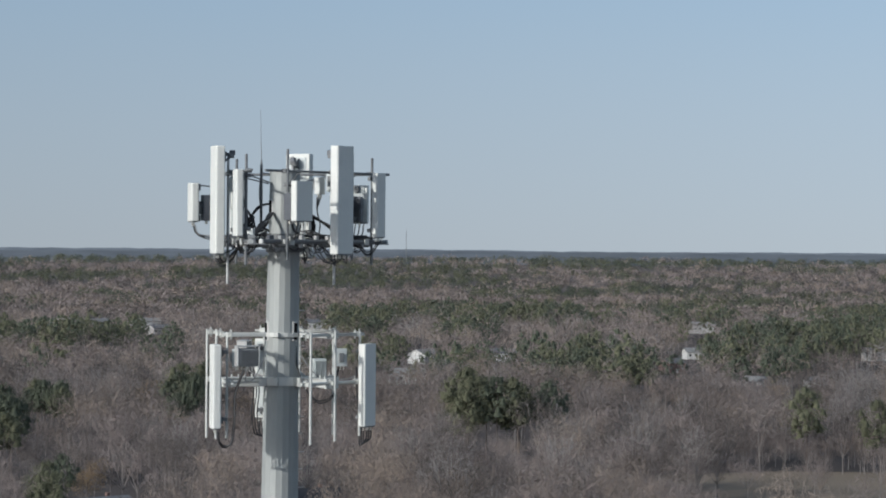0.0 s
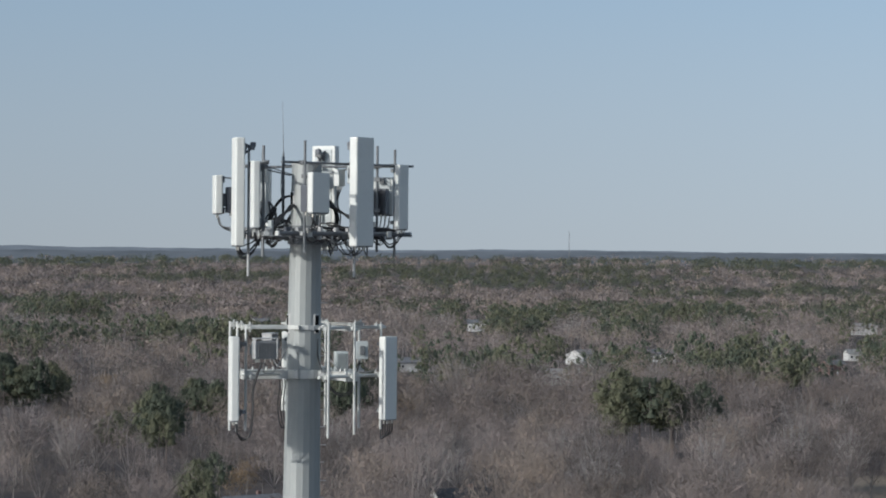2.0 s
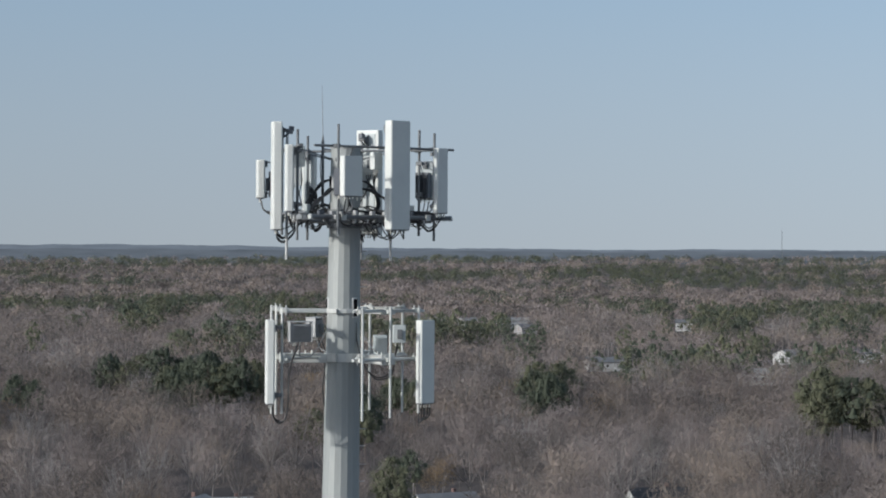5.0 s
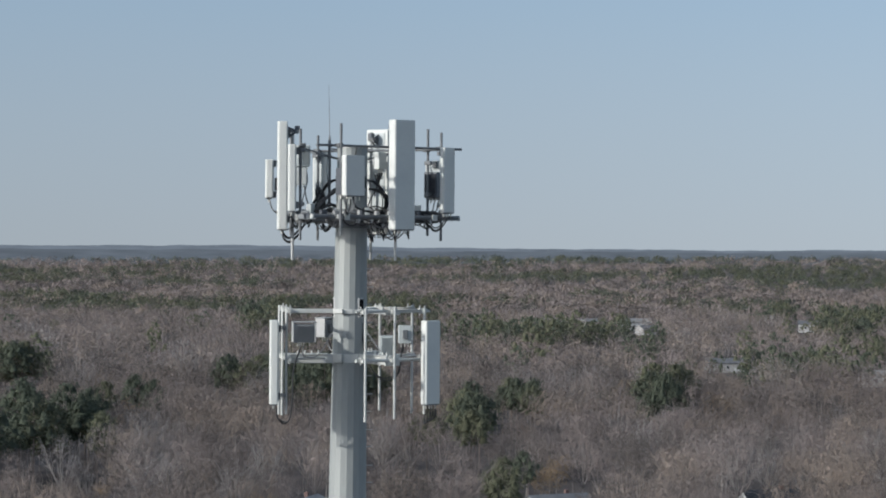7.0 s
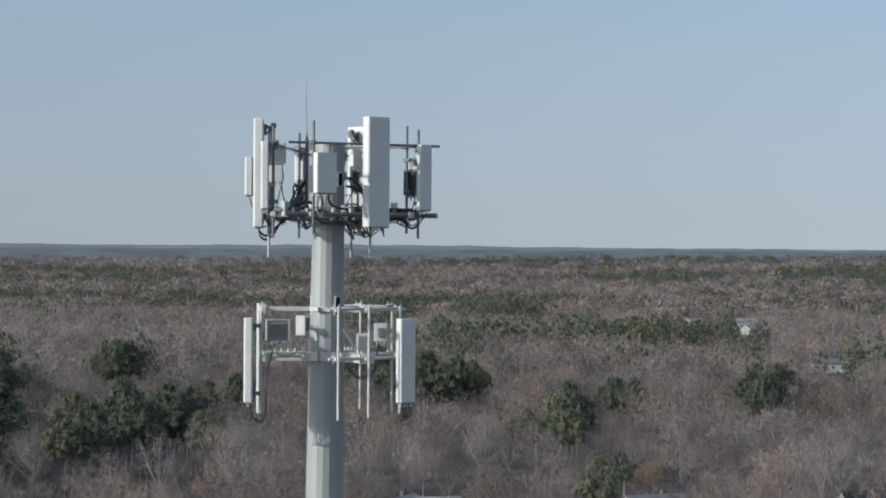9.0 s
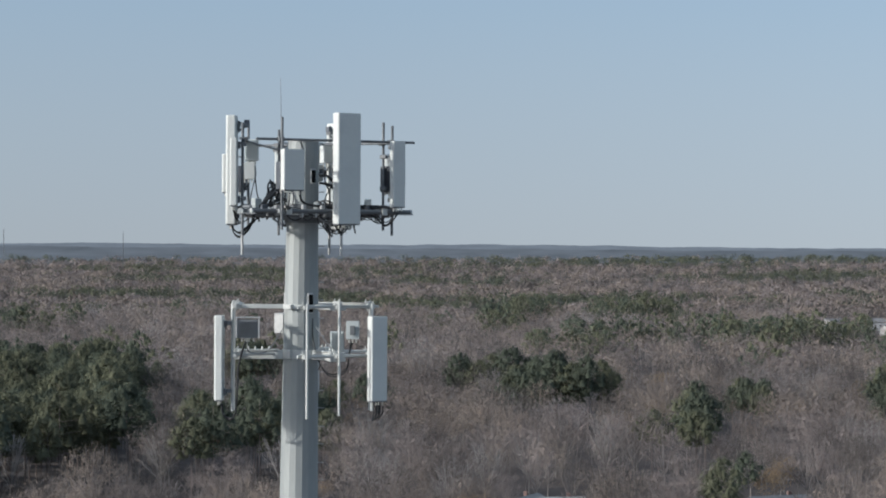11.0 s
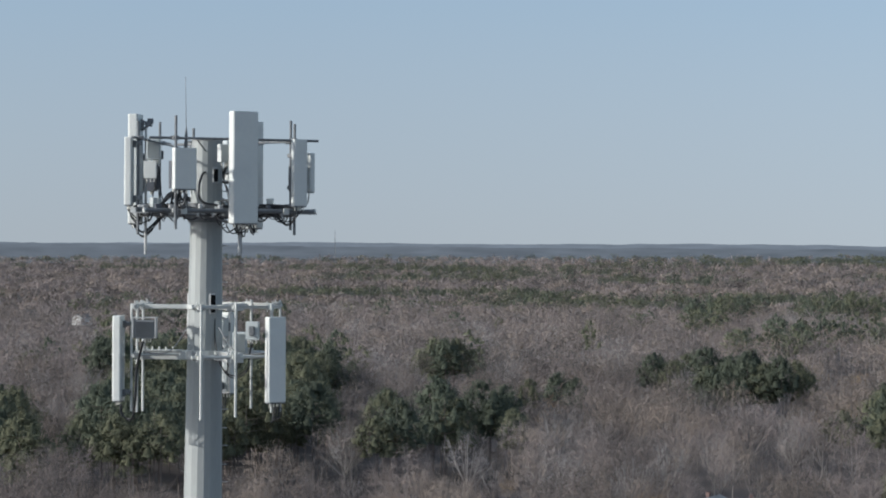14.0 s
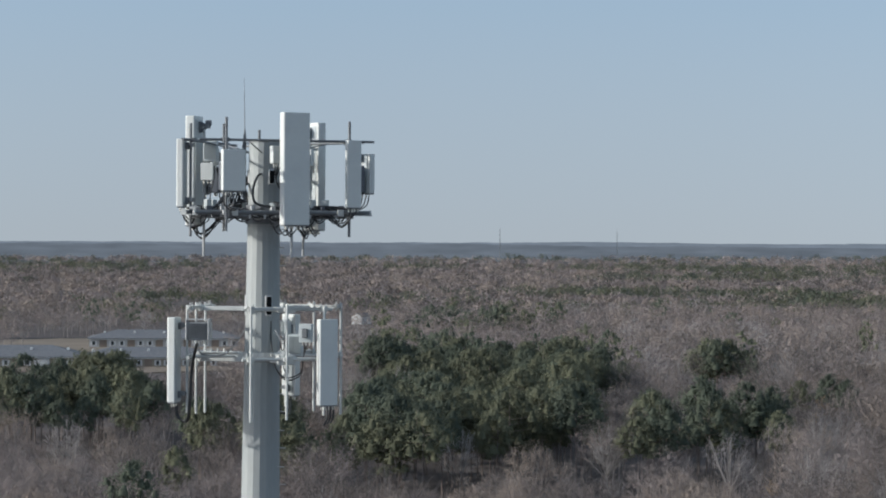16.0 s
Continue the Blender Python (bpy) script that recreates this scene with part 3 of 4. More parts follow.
def forest():
    # near woods: every tree with limbs, branches and twigs; the pine stands closer together
    p = scatter(376, 860, AZ0, AZ1, 11.4, 0.65)
    q = scatter(376, 860, AZ0, AZ1, 8.8, 0.6)
    q = q[inside(q[:, 0], q[:, 1], PINE_STANDS) & (rng.uniform(size=len(q)) < 0.85)]
    pine = np.r_[np.zeros(len(p), bool), np.ones(len(q), bool)]
    az, d = np.r_[p[:, 0], q[:, 0]], np.r_[p[:, 1], q[:, 1]]
    free = ~inside(az, d, OPEN) & clear_of_homes(az, d, 11, 0.45, 0.8, 0.75)
    free &= pine | ~inside(az, d, PINE_STANDS) | (rng.uniform(size=len(az)) < 0.15)
    az, d, pine = az[free], d[free], pine[free]
    x, y = plan(az, d)
    n = len(az)
    keep = rng.uniform(size=n) < np.where(pine, 1.0, 0.95)
    # lower, younger growth before the stands and the lone pines
    young = (inside(az, d + 36, PINE_STANDS) | inside(az, d + 72, PINE_STANDS) | inside(az, d + 105, PINE_STANDS)) & ~pine
    for a, r, size in LONE_PINES:
        c = polar(a, r)
        keep &= np.hypot(x - c.x, y - c.y) > 6
        young |= (np.abs(az - a) < 0.7) & (d < r) & (d > r - 70) & ~pine
    young &= rng.uniform(size=n) < 0.85
    rust = ~pine & (inside(az, d, RUSTY) | (rng.uniform(size=n) < 0.012))
    pale = ~pine & ~rust & (inside(az, d, PALE) | (rng.uniform(size=n) < np.where(noise2(x * 2, y * 2) > 0.35, 0.22, 0.05)))
    bare = ~pine & ~pale & ~rust
    lone = np.array([polar(a, r) for a, r, _ in LONE_PINES])
    lone = np.c_[lone, [s for _, _, s in LONE_PINES], rng.uniform(0, 6.283, len(lone)), rng.integers(0, len(NEAR_PINE), len(lone))]
    for mask, kinds, mats, small, large, name, single, label, category in (
            (pine, NEAR_PINE, PINES, 0.74, 1.08, "pine_tree", 170, "tall green pine with a bare trunk in the woods", "pine tree"),
            (bare & (d < 600), NEAR_BARE, BARES, 0.55, 1.18, "bare_tree", 200, "leafless grey-brown tree in the winter woods", "tree"),
            (bare & (d >= 600), NEXT_BARE, BARES, 0.55, 1.18, "bare_tree", 0, "leafless grey-brown trees in the winter woods", "woods"),
            (pale, NEAR_PALE, [TWIG_PALE, TWIG_PALE], 0.75, 1.08, "pale_bare_tree", 40, "leafless tree with pale grey bark and twigs", "tree"),
            (rust, RUST_TREE, [BARK, TWIG_RUST], 0.7, 1.0, "rusty_tree", 40, "tree still holding rust-brown winter leaves", "tree")):
        mask = mask & keep
        rows = places(az[mask], d[mask], small, large, len(kinds))
        rows[:, 3] *= np.where(young[mask], 0.55, 1.0)
        rows = rows[np.argsort(np.hypot(rows[:, 0], rows[:, 1]))]
        first = np.concatenate([lone, rows[:single]]) if name == "pine_tree" else rows[:single]
        plant(kinds, mats, first, name, label, category, name + "s of the near woods")
        if len(rows) > single:
            stamp(name + "_stand", [whole(k) for k in kinds], rows[single:], mats, label.replace("tree ", "trees ").replace(" a bare trunk", " bare trunks"), category, tones=range(len(mats) - 1))
    # low growth before the school and along the field, and a few trees at the edge of the field
    p = scatter(900, 1085, 33.8, 41.5, 9.0, 0.5)
    stamp("thicket", [whole(k) for k in MID_BARE], places(p[:, 0], p[:, 1], 0.12, 0.2, len(MID_BARE)), [BARK, TWIG], "low leafless thicket before the school buildings", "thicket")
    p = scatter(616, 690, -14.0, -5.4, 7.0, 0.5)
    stamp("field_thicket", [whole(k) for k in NEXT_BARE], places(p[:, 0], p[:, 1], 0.3, 0.6, len(NEXT_BARE)), [BARK, TWIG], "leafless brush along the edge of a dry field", "thicket")
    e = np.array([(-6.0, 560), (-6.9, 545), (-7.5, 538), (-9.95, 552), (-10.1, 540), (-11.6, 555), (-5.3, 520), (-8.3, 530), (-12.4, 540)])
    plant(NEAR_BARE, [BARK, TWIG], places(e[:, 0], e[:, 1], 0.6, 0.8, len(NEAR_BARE)), "bare_tree", "leafless grey-brown tree at the edge of a dry field", "tree", "trees at the edge of the field")
    # woods further back
    p = scatter(860, 1700, AZ0, AZ1, 13.4, 0.65)
    q = scatter(860, 1700, AZ0, AZ1, 10.5, 0.6)
    x, y = plan(q[:, 0], q[:, 1])
    wooded = inside(q[:, 0], q[:, 1], [(a, r, wa * 1.05, wr * 1.7) for a, r, wa, wr in PINE_FAR + PINE_STANDS])
    wooded |= (noise2(x * 1.3, y * 1.3) > np.where(q[:, 0] < 12, 0.5, 0.8))
    q = q[wooded & (rng.uniform(size=len(q)) < 0.8)]
    pine = np.r_[rng.uniform(size=len(p)) < 0.012, np.ones(len(q), bool)]
    az, d = np.r_[p[:, 0], q[:, 0]], np.r_[p[:, 1], q[:, 1]]
    free = ~inside(az, d, OPEN) & clear_of_homes(az, d, 13, 0.32, 0.74, 0.86)
    az, d, pine = az[free], d[free], pine[free]
    x, y = plan(az, d)
    n = len(az)
    pale = ~pine & (noise2(x * 1.7 + 300, y * 1.7) > 0.45) & (rng.uniform(size=n) < 0.35)
    for mask, kinds, mats, low, high, name, label in (
            (pine, MID_PINE, PINES, 0.66, 1.1, "distant_pine_stand", "dark green pines in the distant woods"),
            (pale, MID_BARE, [TWIG_PALE, TWIG_PALE], 0.75, 1.1, "distant_pale_woods", "pale leafless trees in the distant woods"),
            (~pine & ~pale, MID_BARE, BARES, 0.66, 1.15, "distant_bare_woods", "grey-brown leafless trees in the distant woods")):
        stamp(name, [whole(k) for k in kinds], places(az[mask], d[mask], low, high, len(kinds)), mats, label, "woods", tones=range(len(mats) - 1))
    # woods to the skyline
    rows = []
    for d0, d1, step in ((1700, 2600, 19.0), (2600, 3600, 26.0), (3600, 4740, 36.0)):
        q = scatter(d0, d1, AZ0, AZ1, step, 0.55)
        rows.append(np.c_[q, np.full(len(q), step / 19.0)])
    q = np.concatenate(rows)
    q = q[~inside(q[:, 0], q[:, 1], OPEN)]
    az, d, wide = q[:, 0], q[:, 1], q[:, 2]
    x, y = plan(az, d)
    n = len(az)
    patches = 0.6 * noise2(x * 0.5 + 90, y * 0.35) + 0.5 * noise2(x * 1.3 + 400, y * 0.8) + 0.3 * noise2(x * 3.1, y * 2.3 + 200)
    pine = patches + rng.normal(0, 0.1, n) > np.where(d < 2600, 0.3, np.where(d < 3400, 0.12, -0.05)) + np.clip((az - 10) / 60, 0, 0.3)
    pine |= inside(az, d, PINE_FAR) & (rng.uniform(size=n) < 0.85)
    round_crowns = [far_tree(18.5, 12.0, 44, 3.8, 0.46) for _ in range(10)]
    tall_crowns = [far_tree(20.0, 11.0, 44, 3.4, 0.54) for _ in range(8)]
    for mask, kinds, mats, name, label in ((pine, tall_crowns, PINES, "far_pine_woods", "dark pine woods reaching to the skyline"), (~pine, round_crowns, BARES, "far_bare_woods", "grey-brown leafless woods reaching to the skyline")):
        r = places(az[mask], d[mask], 0.72, 1.12, len(kinds))
        r[:, 3] *= 1 + 0.3 * (wide[mask] - 1)
        r[:, 2] -= 4.5 * (wide[mask] - 1)
        stamp(name, kinds, r, mats, label, "woods", tones=range(len(mats) - 1))


# ---- homes and the school among the trees ----
WALLS = {
    "white": material("white_siding", (0.544, 0.537, 0.518), (0.665, 0.652, 0.628), 0.7, 0, 0.5, 6, 0.0),
    "cream": material("cream_siding", (0.356, 0.344, 0.331), (0.447, 0.435, 0.420), 0.7, 0, 0.5, 6, 0.0),
    "brick": material("red_brick", (0.15, 0.1, 0.09), (0.21, 0.14, 0.125), 0.85, 0, 0.6, 8, 0.0),
    "beige": material("beige_masonry", (0.255, 0.225, 0.187), (0.323, 0.285, 0.238), 0.8, 0, 0.3, 4, 0.0),
}
ROOFS = {
    "grey": material("grey_shingle", (0.12, 0.123, 0.132), (0.17, 0.173, 0.18), 0.9, 0, 0.5, 5, 0.0),
    "pale": material("pale_shingle", (0.22, 0.215, 0.21), (0.3, 0.295, 0.285), 0.85, 0, 0.5, 5, 0.0),
    "dark": material("dark_shingle", (0.035, 0.037, 0.042), (0.06, 0.062, 0.07), 0.85, 0, 0.5, 5, 0.0),
}
PANE = material("window_glass", (0.03, 0.035, 0.04), (0.05, 0.055, 0.06), 0.12, 0, 1, 6, 0.0)
TRIM = material("white_trim", (0.528, 0.528, 0.517), (0.620, 0.620, 0.597), 0.6, 0, 1, 6, 0.0)


def house(az, d, turn, length, width, eaves, wall, roof, name="house", pitch=0.45):
    base = polar(az, d)
    ob = thing(name, Matrix.Translation(base) @ pose(0, 0, 0, 0, 0, az + turn), f"{wall} walled house with a {roof} gable roof among bare trees", "house", "homes among the woods")
    hl, hw, top = length / 2, width / 2, eaves + width / 2 * pitch
    bm = B()
    prof = [(-hw, -0.6), (hw, -0.6), (hw, eaves), (0, top), (-hw, eaves)]
    a, b = [[bm.verts.new((x, y, z)) for y, z in prof] for x in (-hl, hl)]
    bm.faces.new(a[::-1])
    bm.faces.new(b)
    for i in range(5):
        bm.faces.new((a[i], a[(i + 1) % 5], b[(i + 1) % 5], b[i]))
    bmesh.ops.recalc_face_normals(bm, faces=bm.faces)
    part("wall", bm, WALLS[wall], ob)
    for s in (-1, 1):
        bm = B()
        over, th = 0.5, 0.18
        pts = [(s * (hw + over), eaves - over * pitch + 0.02), (0, top + 0.02), (0, top + th + 0.02), (s * (hw + over), eaves - over * pitch + th + 0.02)]
        a, b = [[bm.verts.new((x, y, z)) for y, z in pts] for x in (-hl - over, hl + over)]
        bm.faces.new(a)
        bm.faces.new(b[::-1])
        for i in range(4):
            bm.faces.new((a[i], a[(i + 1) % 4], b[(i + 1) % 4], b[i]))
        bmesh.ops.recalc_face_normals(bm, faces=bm.faces)
        part("roof", bm, ROOFS[roof], ob)
    part("chimney", box(B(), (hl * 0.4, hw * 0.3, top), (0.8, 0.8, 1.8)), WALLS["brick"], ob)
    n = max(2, int(length / 3.2))
    for i in range(n):
        x = -hl + length * (i + 0.5) / n
        for s in (-1, 1):
            if s < 0 and i == n // 2:
                part("door", box(B(), (x, s * (hw + 0.02), 1.05), (1.0, 0.1, 2.1)), TRIM, ob)
                continue
            fr = part("window", box(B(), (x, s * (hw + 0.02), eaves * 0.58), (1.3, 0.1, 1.5)), TRIM, ob)
            part("pane", box(B(), (x, s * (hw + 0.05), eaves * 0.58), (1.1, 0.08, 1.3)), PANE, fr)
    return ob


HOMES = [
    (2.98, 497, 20, 13, 9, 4.2, "white", "dark"), (15.06, 471, 70, 12, 8, 4.5, "white", "pale"), (8.5, 484, 30, 14, 8, 4.0, "cream", "grey"), (14.2, 474, 10, 10, 8, 4.0, "cream", "pale"),
    (0.8, 1000, 15, 22, 9, 4.8, "cream", "pale"), (0.3, 1185, 60, 16, 10, 5.0, "white", "pale"), (-1.6, 1215, 5, 15, 9, 4.5, "white", "grey"), (-5.8, 1115, 40, 10, 8, 5.0, "brick", "grey"),
    (-6.4, 1700, 10, 24, 10, 6.0, "cream", "pale"), (-6.4, 1262, 20, 16, 9, 4.0, "white", "pale"), (-7.9, 1012, 0, 9, 8, 2.5, "cream", "pale"), (-9.4, 1018, 10, 11, 8, 2.4, "white", "grey"), (-10.7, 1275, 30, 15, 10, 6.0, "cream", "pale"),
    (9.0, 1690, 10, 20, 10, 6.0, "white", "pale"), (7.1, 1690, 20, 22, 10, 6.0, "white", "pale"), (4.66, 1100, 15, 22, 9, 4.5, "cream", "grey"), (6.75, 1590, 40, 16, 9, 4.6, "cream", "grey"),
    (31.2, 1690, 50, 11, 9, 6.0, "white", "grey"), (2.9, 1680, 0, 16, 10, 6.0, "white", "grey"), (8.2, 1660, 50, 16, 10, 6.5, "cream", "pale"),
]
HOME_PLACES = [(h[0], h[1]) for h in HOMES]
for h in HOMES:
    house(*h)


PANEL_TAN = material("tan_panel", (0.2, 0.16, 0.13), (0.27, 0.22, 0.18), 0.8, 0, 0.3, 4, 0.0)


def school_block(az, d, turn, length, width, eaves, bays, rise, wall="beige", roof="grey"):
    """A long low school wing with a shallow hipped roof, panels and rows of windows."""
    ob = thing("school_building", Matrix.Translation(polar(az, d)) @ pose(0, 0, 0, 0, 0, turn), "long low beige school wing with a shallow grey roof", "building", "school wings")
    part("wall", box(B(), (0, 0, eaves / 2 - 0.3), (length, width, eaves + 0.6)), WALLS[wall], ob)
    bm = B()
    hl, hw, z = length / 2 + 0.9, width / 2 + 0.9, eaves + 0.06
    low = [bm.verts.new(p) for p in ((-hl, -hw, z), (hl, -hw, z), (hl, hw, z), (-hl, hw, z))]
    edge = [bm.verts.new(v.co + Vector((0, 0, 0.25))) for v in low]
    ridge = [bm.verts.new((s * max(hl - hw, hl * 0.4), 0, z + rise)) for s in (-1, 1)]
    bm.faces.new(low[::-1])
    for k in range(4):
        bm.faces.new((low[k], low[(k + 1) % 4], edge[(k + 1) % 4], edge[k]))
    bm.faces.new((edge[0], edge[1], ridge[1], ridge[0]))
    bm.faces.new((edge[1], edge[2], ridge[1]))
    bm.faces.new((edge[2], edge[3], ridge[0], ridge[1]))
    bm.faces.new((edge[3], edge[0], ridge[0]))
    part("roof", bm, ROOFS[roof], ob)
    part("fascia", box(B(), (0, 0, eaves - 0.15), (length + 1.5, width + 1.5, 0.36)), TRIM, ob)
    for i in range(max(2, bays // 3)):      # small vents on the roof
        x = -length / 2 + length * (i + 0.5) / max(2, bays // 3)
        part("vent", box(B(), (x, -width * 0.2, eaves + 0.5 + rise * 0.6), (1.2, 1.2, 1.4), 0.1), TRIM, ob)
    for i in range(bays):
        x = -length / 2 + length * (i + 0.5) / bays
        for s in (-1, 1):
            if i % 3 == 1:
                part("panel", box(B(), (x, s * (width / 2 + 0.02), eaves * 0.45), (length / bays * 0.8, 0.12, eaves * 0.8)), PANEL_TAN, ob, "tan brown panel")
                continue
            w = part("window", box(B(), (x, s * (width / 2 + 0.02), eaves * 0.5), (length / bays * 0.7, 0.12, eaves * 0.55)), TRIM, ob)
            part("pane", box(B(), (x, s * (width / 2 + 0.06), eaves * 0.5), (length / bays * 0.3, 0.1, eaves * 0.42)), PANE, w)
    return ob


def entrance_block(az, d, turn, length, width, height):
    """A flat white annex with a doorway, before the school wing."""
    ob = thing("school_annex", Matrix.Translation(polar(az, d)) @ pose(0, 0, 0, 0, 0, turn), "small flat-roofed white annex beside the school wing", "building", "school wings")
    part("wall", box(B(), (0, 0, height / 2 - 0.3), (length, width, height + 0.6), 0.05), WALLS["white"], ob)
    part("roof", box(B(), (0, 0, height + 0.17), (length + 0.8, width + 0.8, 0.3), 0.05), ROOFS["grey"], ob)
    part("door", box(B(), (length * 0.2, -width / 2 - 0.02, 1.05), (1.8, 0.1, 2.1)), PANE, ob)
    return ob


school_block(36.35, 1128, 35, 66, 30, 4.6, 15, 4.6)
school_block(39.6, 1136, 35, 70, 34, 5.0, 14, 5.2)
entrance_block(37.35, 1106, 35, 15, 9, 4.0)
entrance_block(38.9, 1108, 35, 5, 8, 4.6)
school_block(35.95, 1350, 34, 84, 30, 5.0, 16, 4.6, "cream")
forest()


# ---- far masts on the skyline ----
def mast(az, d, top):
    base = polar(az, d)
    ob = thing("radio_mast", Matrix.Translation(base), "thin lattice radio mast far off on the skyline", "mast", "far masts")
    h = top - base.z
    legs = [Vector((math.cos(a) * 0.9, math.sin(a) * 0.9, 0)) for a in (0, 2.094, 4.189)]
    for p in legs:
        part("leg", rod(B(), p, p * 0.5 + Vector((0, 0, h)), 0.22, 0.12, 5), OLD_STEEL, ob)
    bm = B()
    n = 16
    for i in range(n):
        for k in range(3):
            a, b = legs[k] * (1 - 0.5 * i / n), legs[(k + 1) % 3] * (1 - 0.5 * (i + 1) / n)
            rod(bm, a + Vector((0, 0, h * i / n)), b + Vector((0, 0, h * (i + 1) / n)), 0.1, seg=4)
    part("bracing", bm, OLD_STEEL, ob)
    part("antenna", rod(B(), (0, 0, h), (0, 0, h + 5), 0.12, 0.06, 5), OLD_STEEL, ob)


mast(0.86, 4300, 84)
mast(27.97, 4300, 76)
mast(25.2, 4500, 72)

# ---- the monopole ----
POLE_AXIS = (Vector((-0.03, -0.085, 61.0)), Vector((0.009, 0.0, 1.0)).normalized())
PHI = 47.1


def sector(k, u, n, z, turn=0.0):
    """A pose in sector k of the tower: u along its face, n outwards from the axis; -y looks outwards."""
    return pose(0, 0, 0, 0, 0, PHI - 120 * k) @ pose(u, -n, z, 0, 0, turn)


def pole_radius(z):
    return 0.39 + 0.011 * (61.2 - z)


def pole_at(z):
    return POLE_AXIS[0] + POLE_AXIS[1] * (z - 61.0)


def monopole():
    ob = thing("monopole", pose(0, 0, 0), "tall tapered grey galvanised steel monopole", "tower")
    levels = [0, 12, 24, 36, 48, 57, 60, 64.5]
    bm = B()
    n = 18
    rings = [[bm.verts.new(pole_at(z) + Vector((pole_radius(z) * math.cos(2 * math.pi * k / n), pole_radius(z) * math.sin(2 * math.pi * k / n), 0))) for k in range(n)] for z in levels]
    for a, b in zip(rings, rings[1:]):
        for k in range(n):
            bm.faces.new((a[k], a[(k + 1) % n], b[(k + 1) % n], b[k]))
    bm.faces.new(rings[0][::-1])
    bm.faces.new(rings[-1])
    part("shaft", bm, POLE_STEEL, ob)
    bm = B()
    c = pole_at(64.5)
    rod(bm, c, c + Vector((0, 0, 0.05)), pole_radius(64.5) + 0.02, seg=18)
    part("top_plate", bm, GALV, ob)
    # hand holes with raised rims; uncut, a near-black block paints the shade inside
    for z, tall in ((60.75, 0.42), (63.7, 0.3)):
        for k in range(3):
            a = radians(54 - 120 * k + (8 if z > 62 else 0))
            out = Vector((math.sin(a), -math.cos(a), 0))
            turn = Matrix.Rotation(a, 3, "Z")
            c = pole_at(z) + out * (pole_radius(z) - 0.012)
            rim = part("hand_hole_rim", box(B(), c, (0.17, 0.06, tall + 0.06), 0.025, 1, turn), GALV, ob)
            part("hand_hole", box(B(), c + out * 0.022, (0.13, 0.03, tall), 0.012, 1, turn), DARK, rim, "hand hole, its inner shade given as a black block")
    # small climbing pegs
    for i in range(20):
        z = 56.2 + i * 0.42
        a = radians(100 + (i % 2) * 18)
        out = Vector((math.sin(a), -math.cos(a), 0))
        c = pole_at(z) + out * (pole_radius(z) - 0.02)
        part("step_peg", rod(B(), c, c + out * 0.16, 0.012, seg=6), GALV, ob)
    # pole base flange
    part("base_flange", rod(B(), pole_at(0), pole_at(0) + Vector((0, 0, 0.12)), 1.35, seg=24), GALV, ob)
    return ob


monopole()


def clamp(parent, p, r, mat=None):
    """A pair of plates with bolts that holds a pipe."""
    bm = B()
    box(bm, p, (0.13, 0.07 + 2 * r, 0.1), 0.01)
    rod(bm, Vector(p) + Vector((-0.1, 0.02, 0.03)), Vector(p) + Vector((0.1, 0.02, 0.03)), 0.012, seg=6)
    rod(bm, Vector(p) + Vector((-0.1, 0.02, -0.03)), Vector(p) + Vector((0.1, 0.02, -0.03)), 0.012, seg=6)
    if mat is NEW_GALV:
        for x in (-0.07, 0.07):
            rod(bm, Vector(p) + Vector((x, 0.02, -0.1)), Vector(p) + Vector((x, 0.02, 0.13)), 0.012, seg=6)
        box(bm, Vector(p) + Vector((0, 0.02, 0.06)), (0.2, 0.1, 0.02), 0.004)
    return part("clamp", bm, mat or OLD_STEEL, parent)


UP_LOW, UP_RAIL = 62.87, 64.5
UP_PIPES = ((-1.27, 1.43, 62.45, 65.0), (0.24, 1.43, 61.87, 64.95), (1.62, 1.3, 62.33, 64.88))


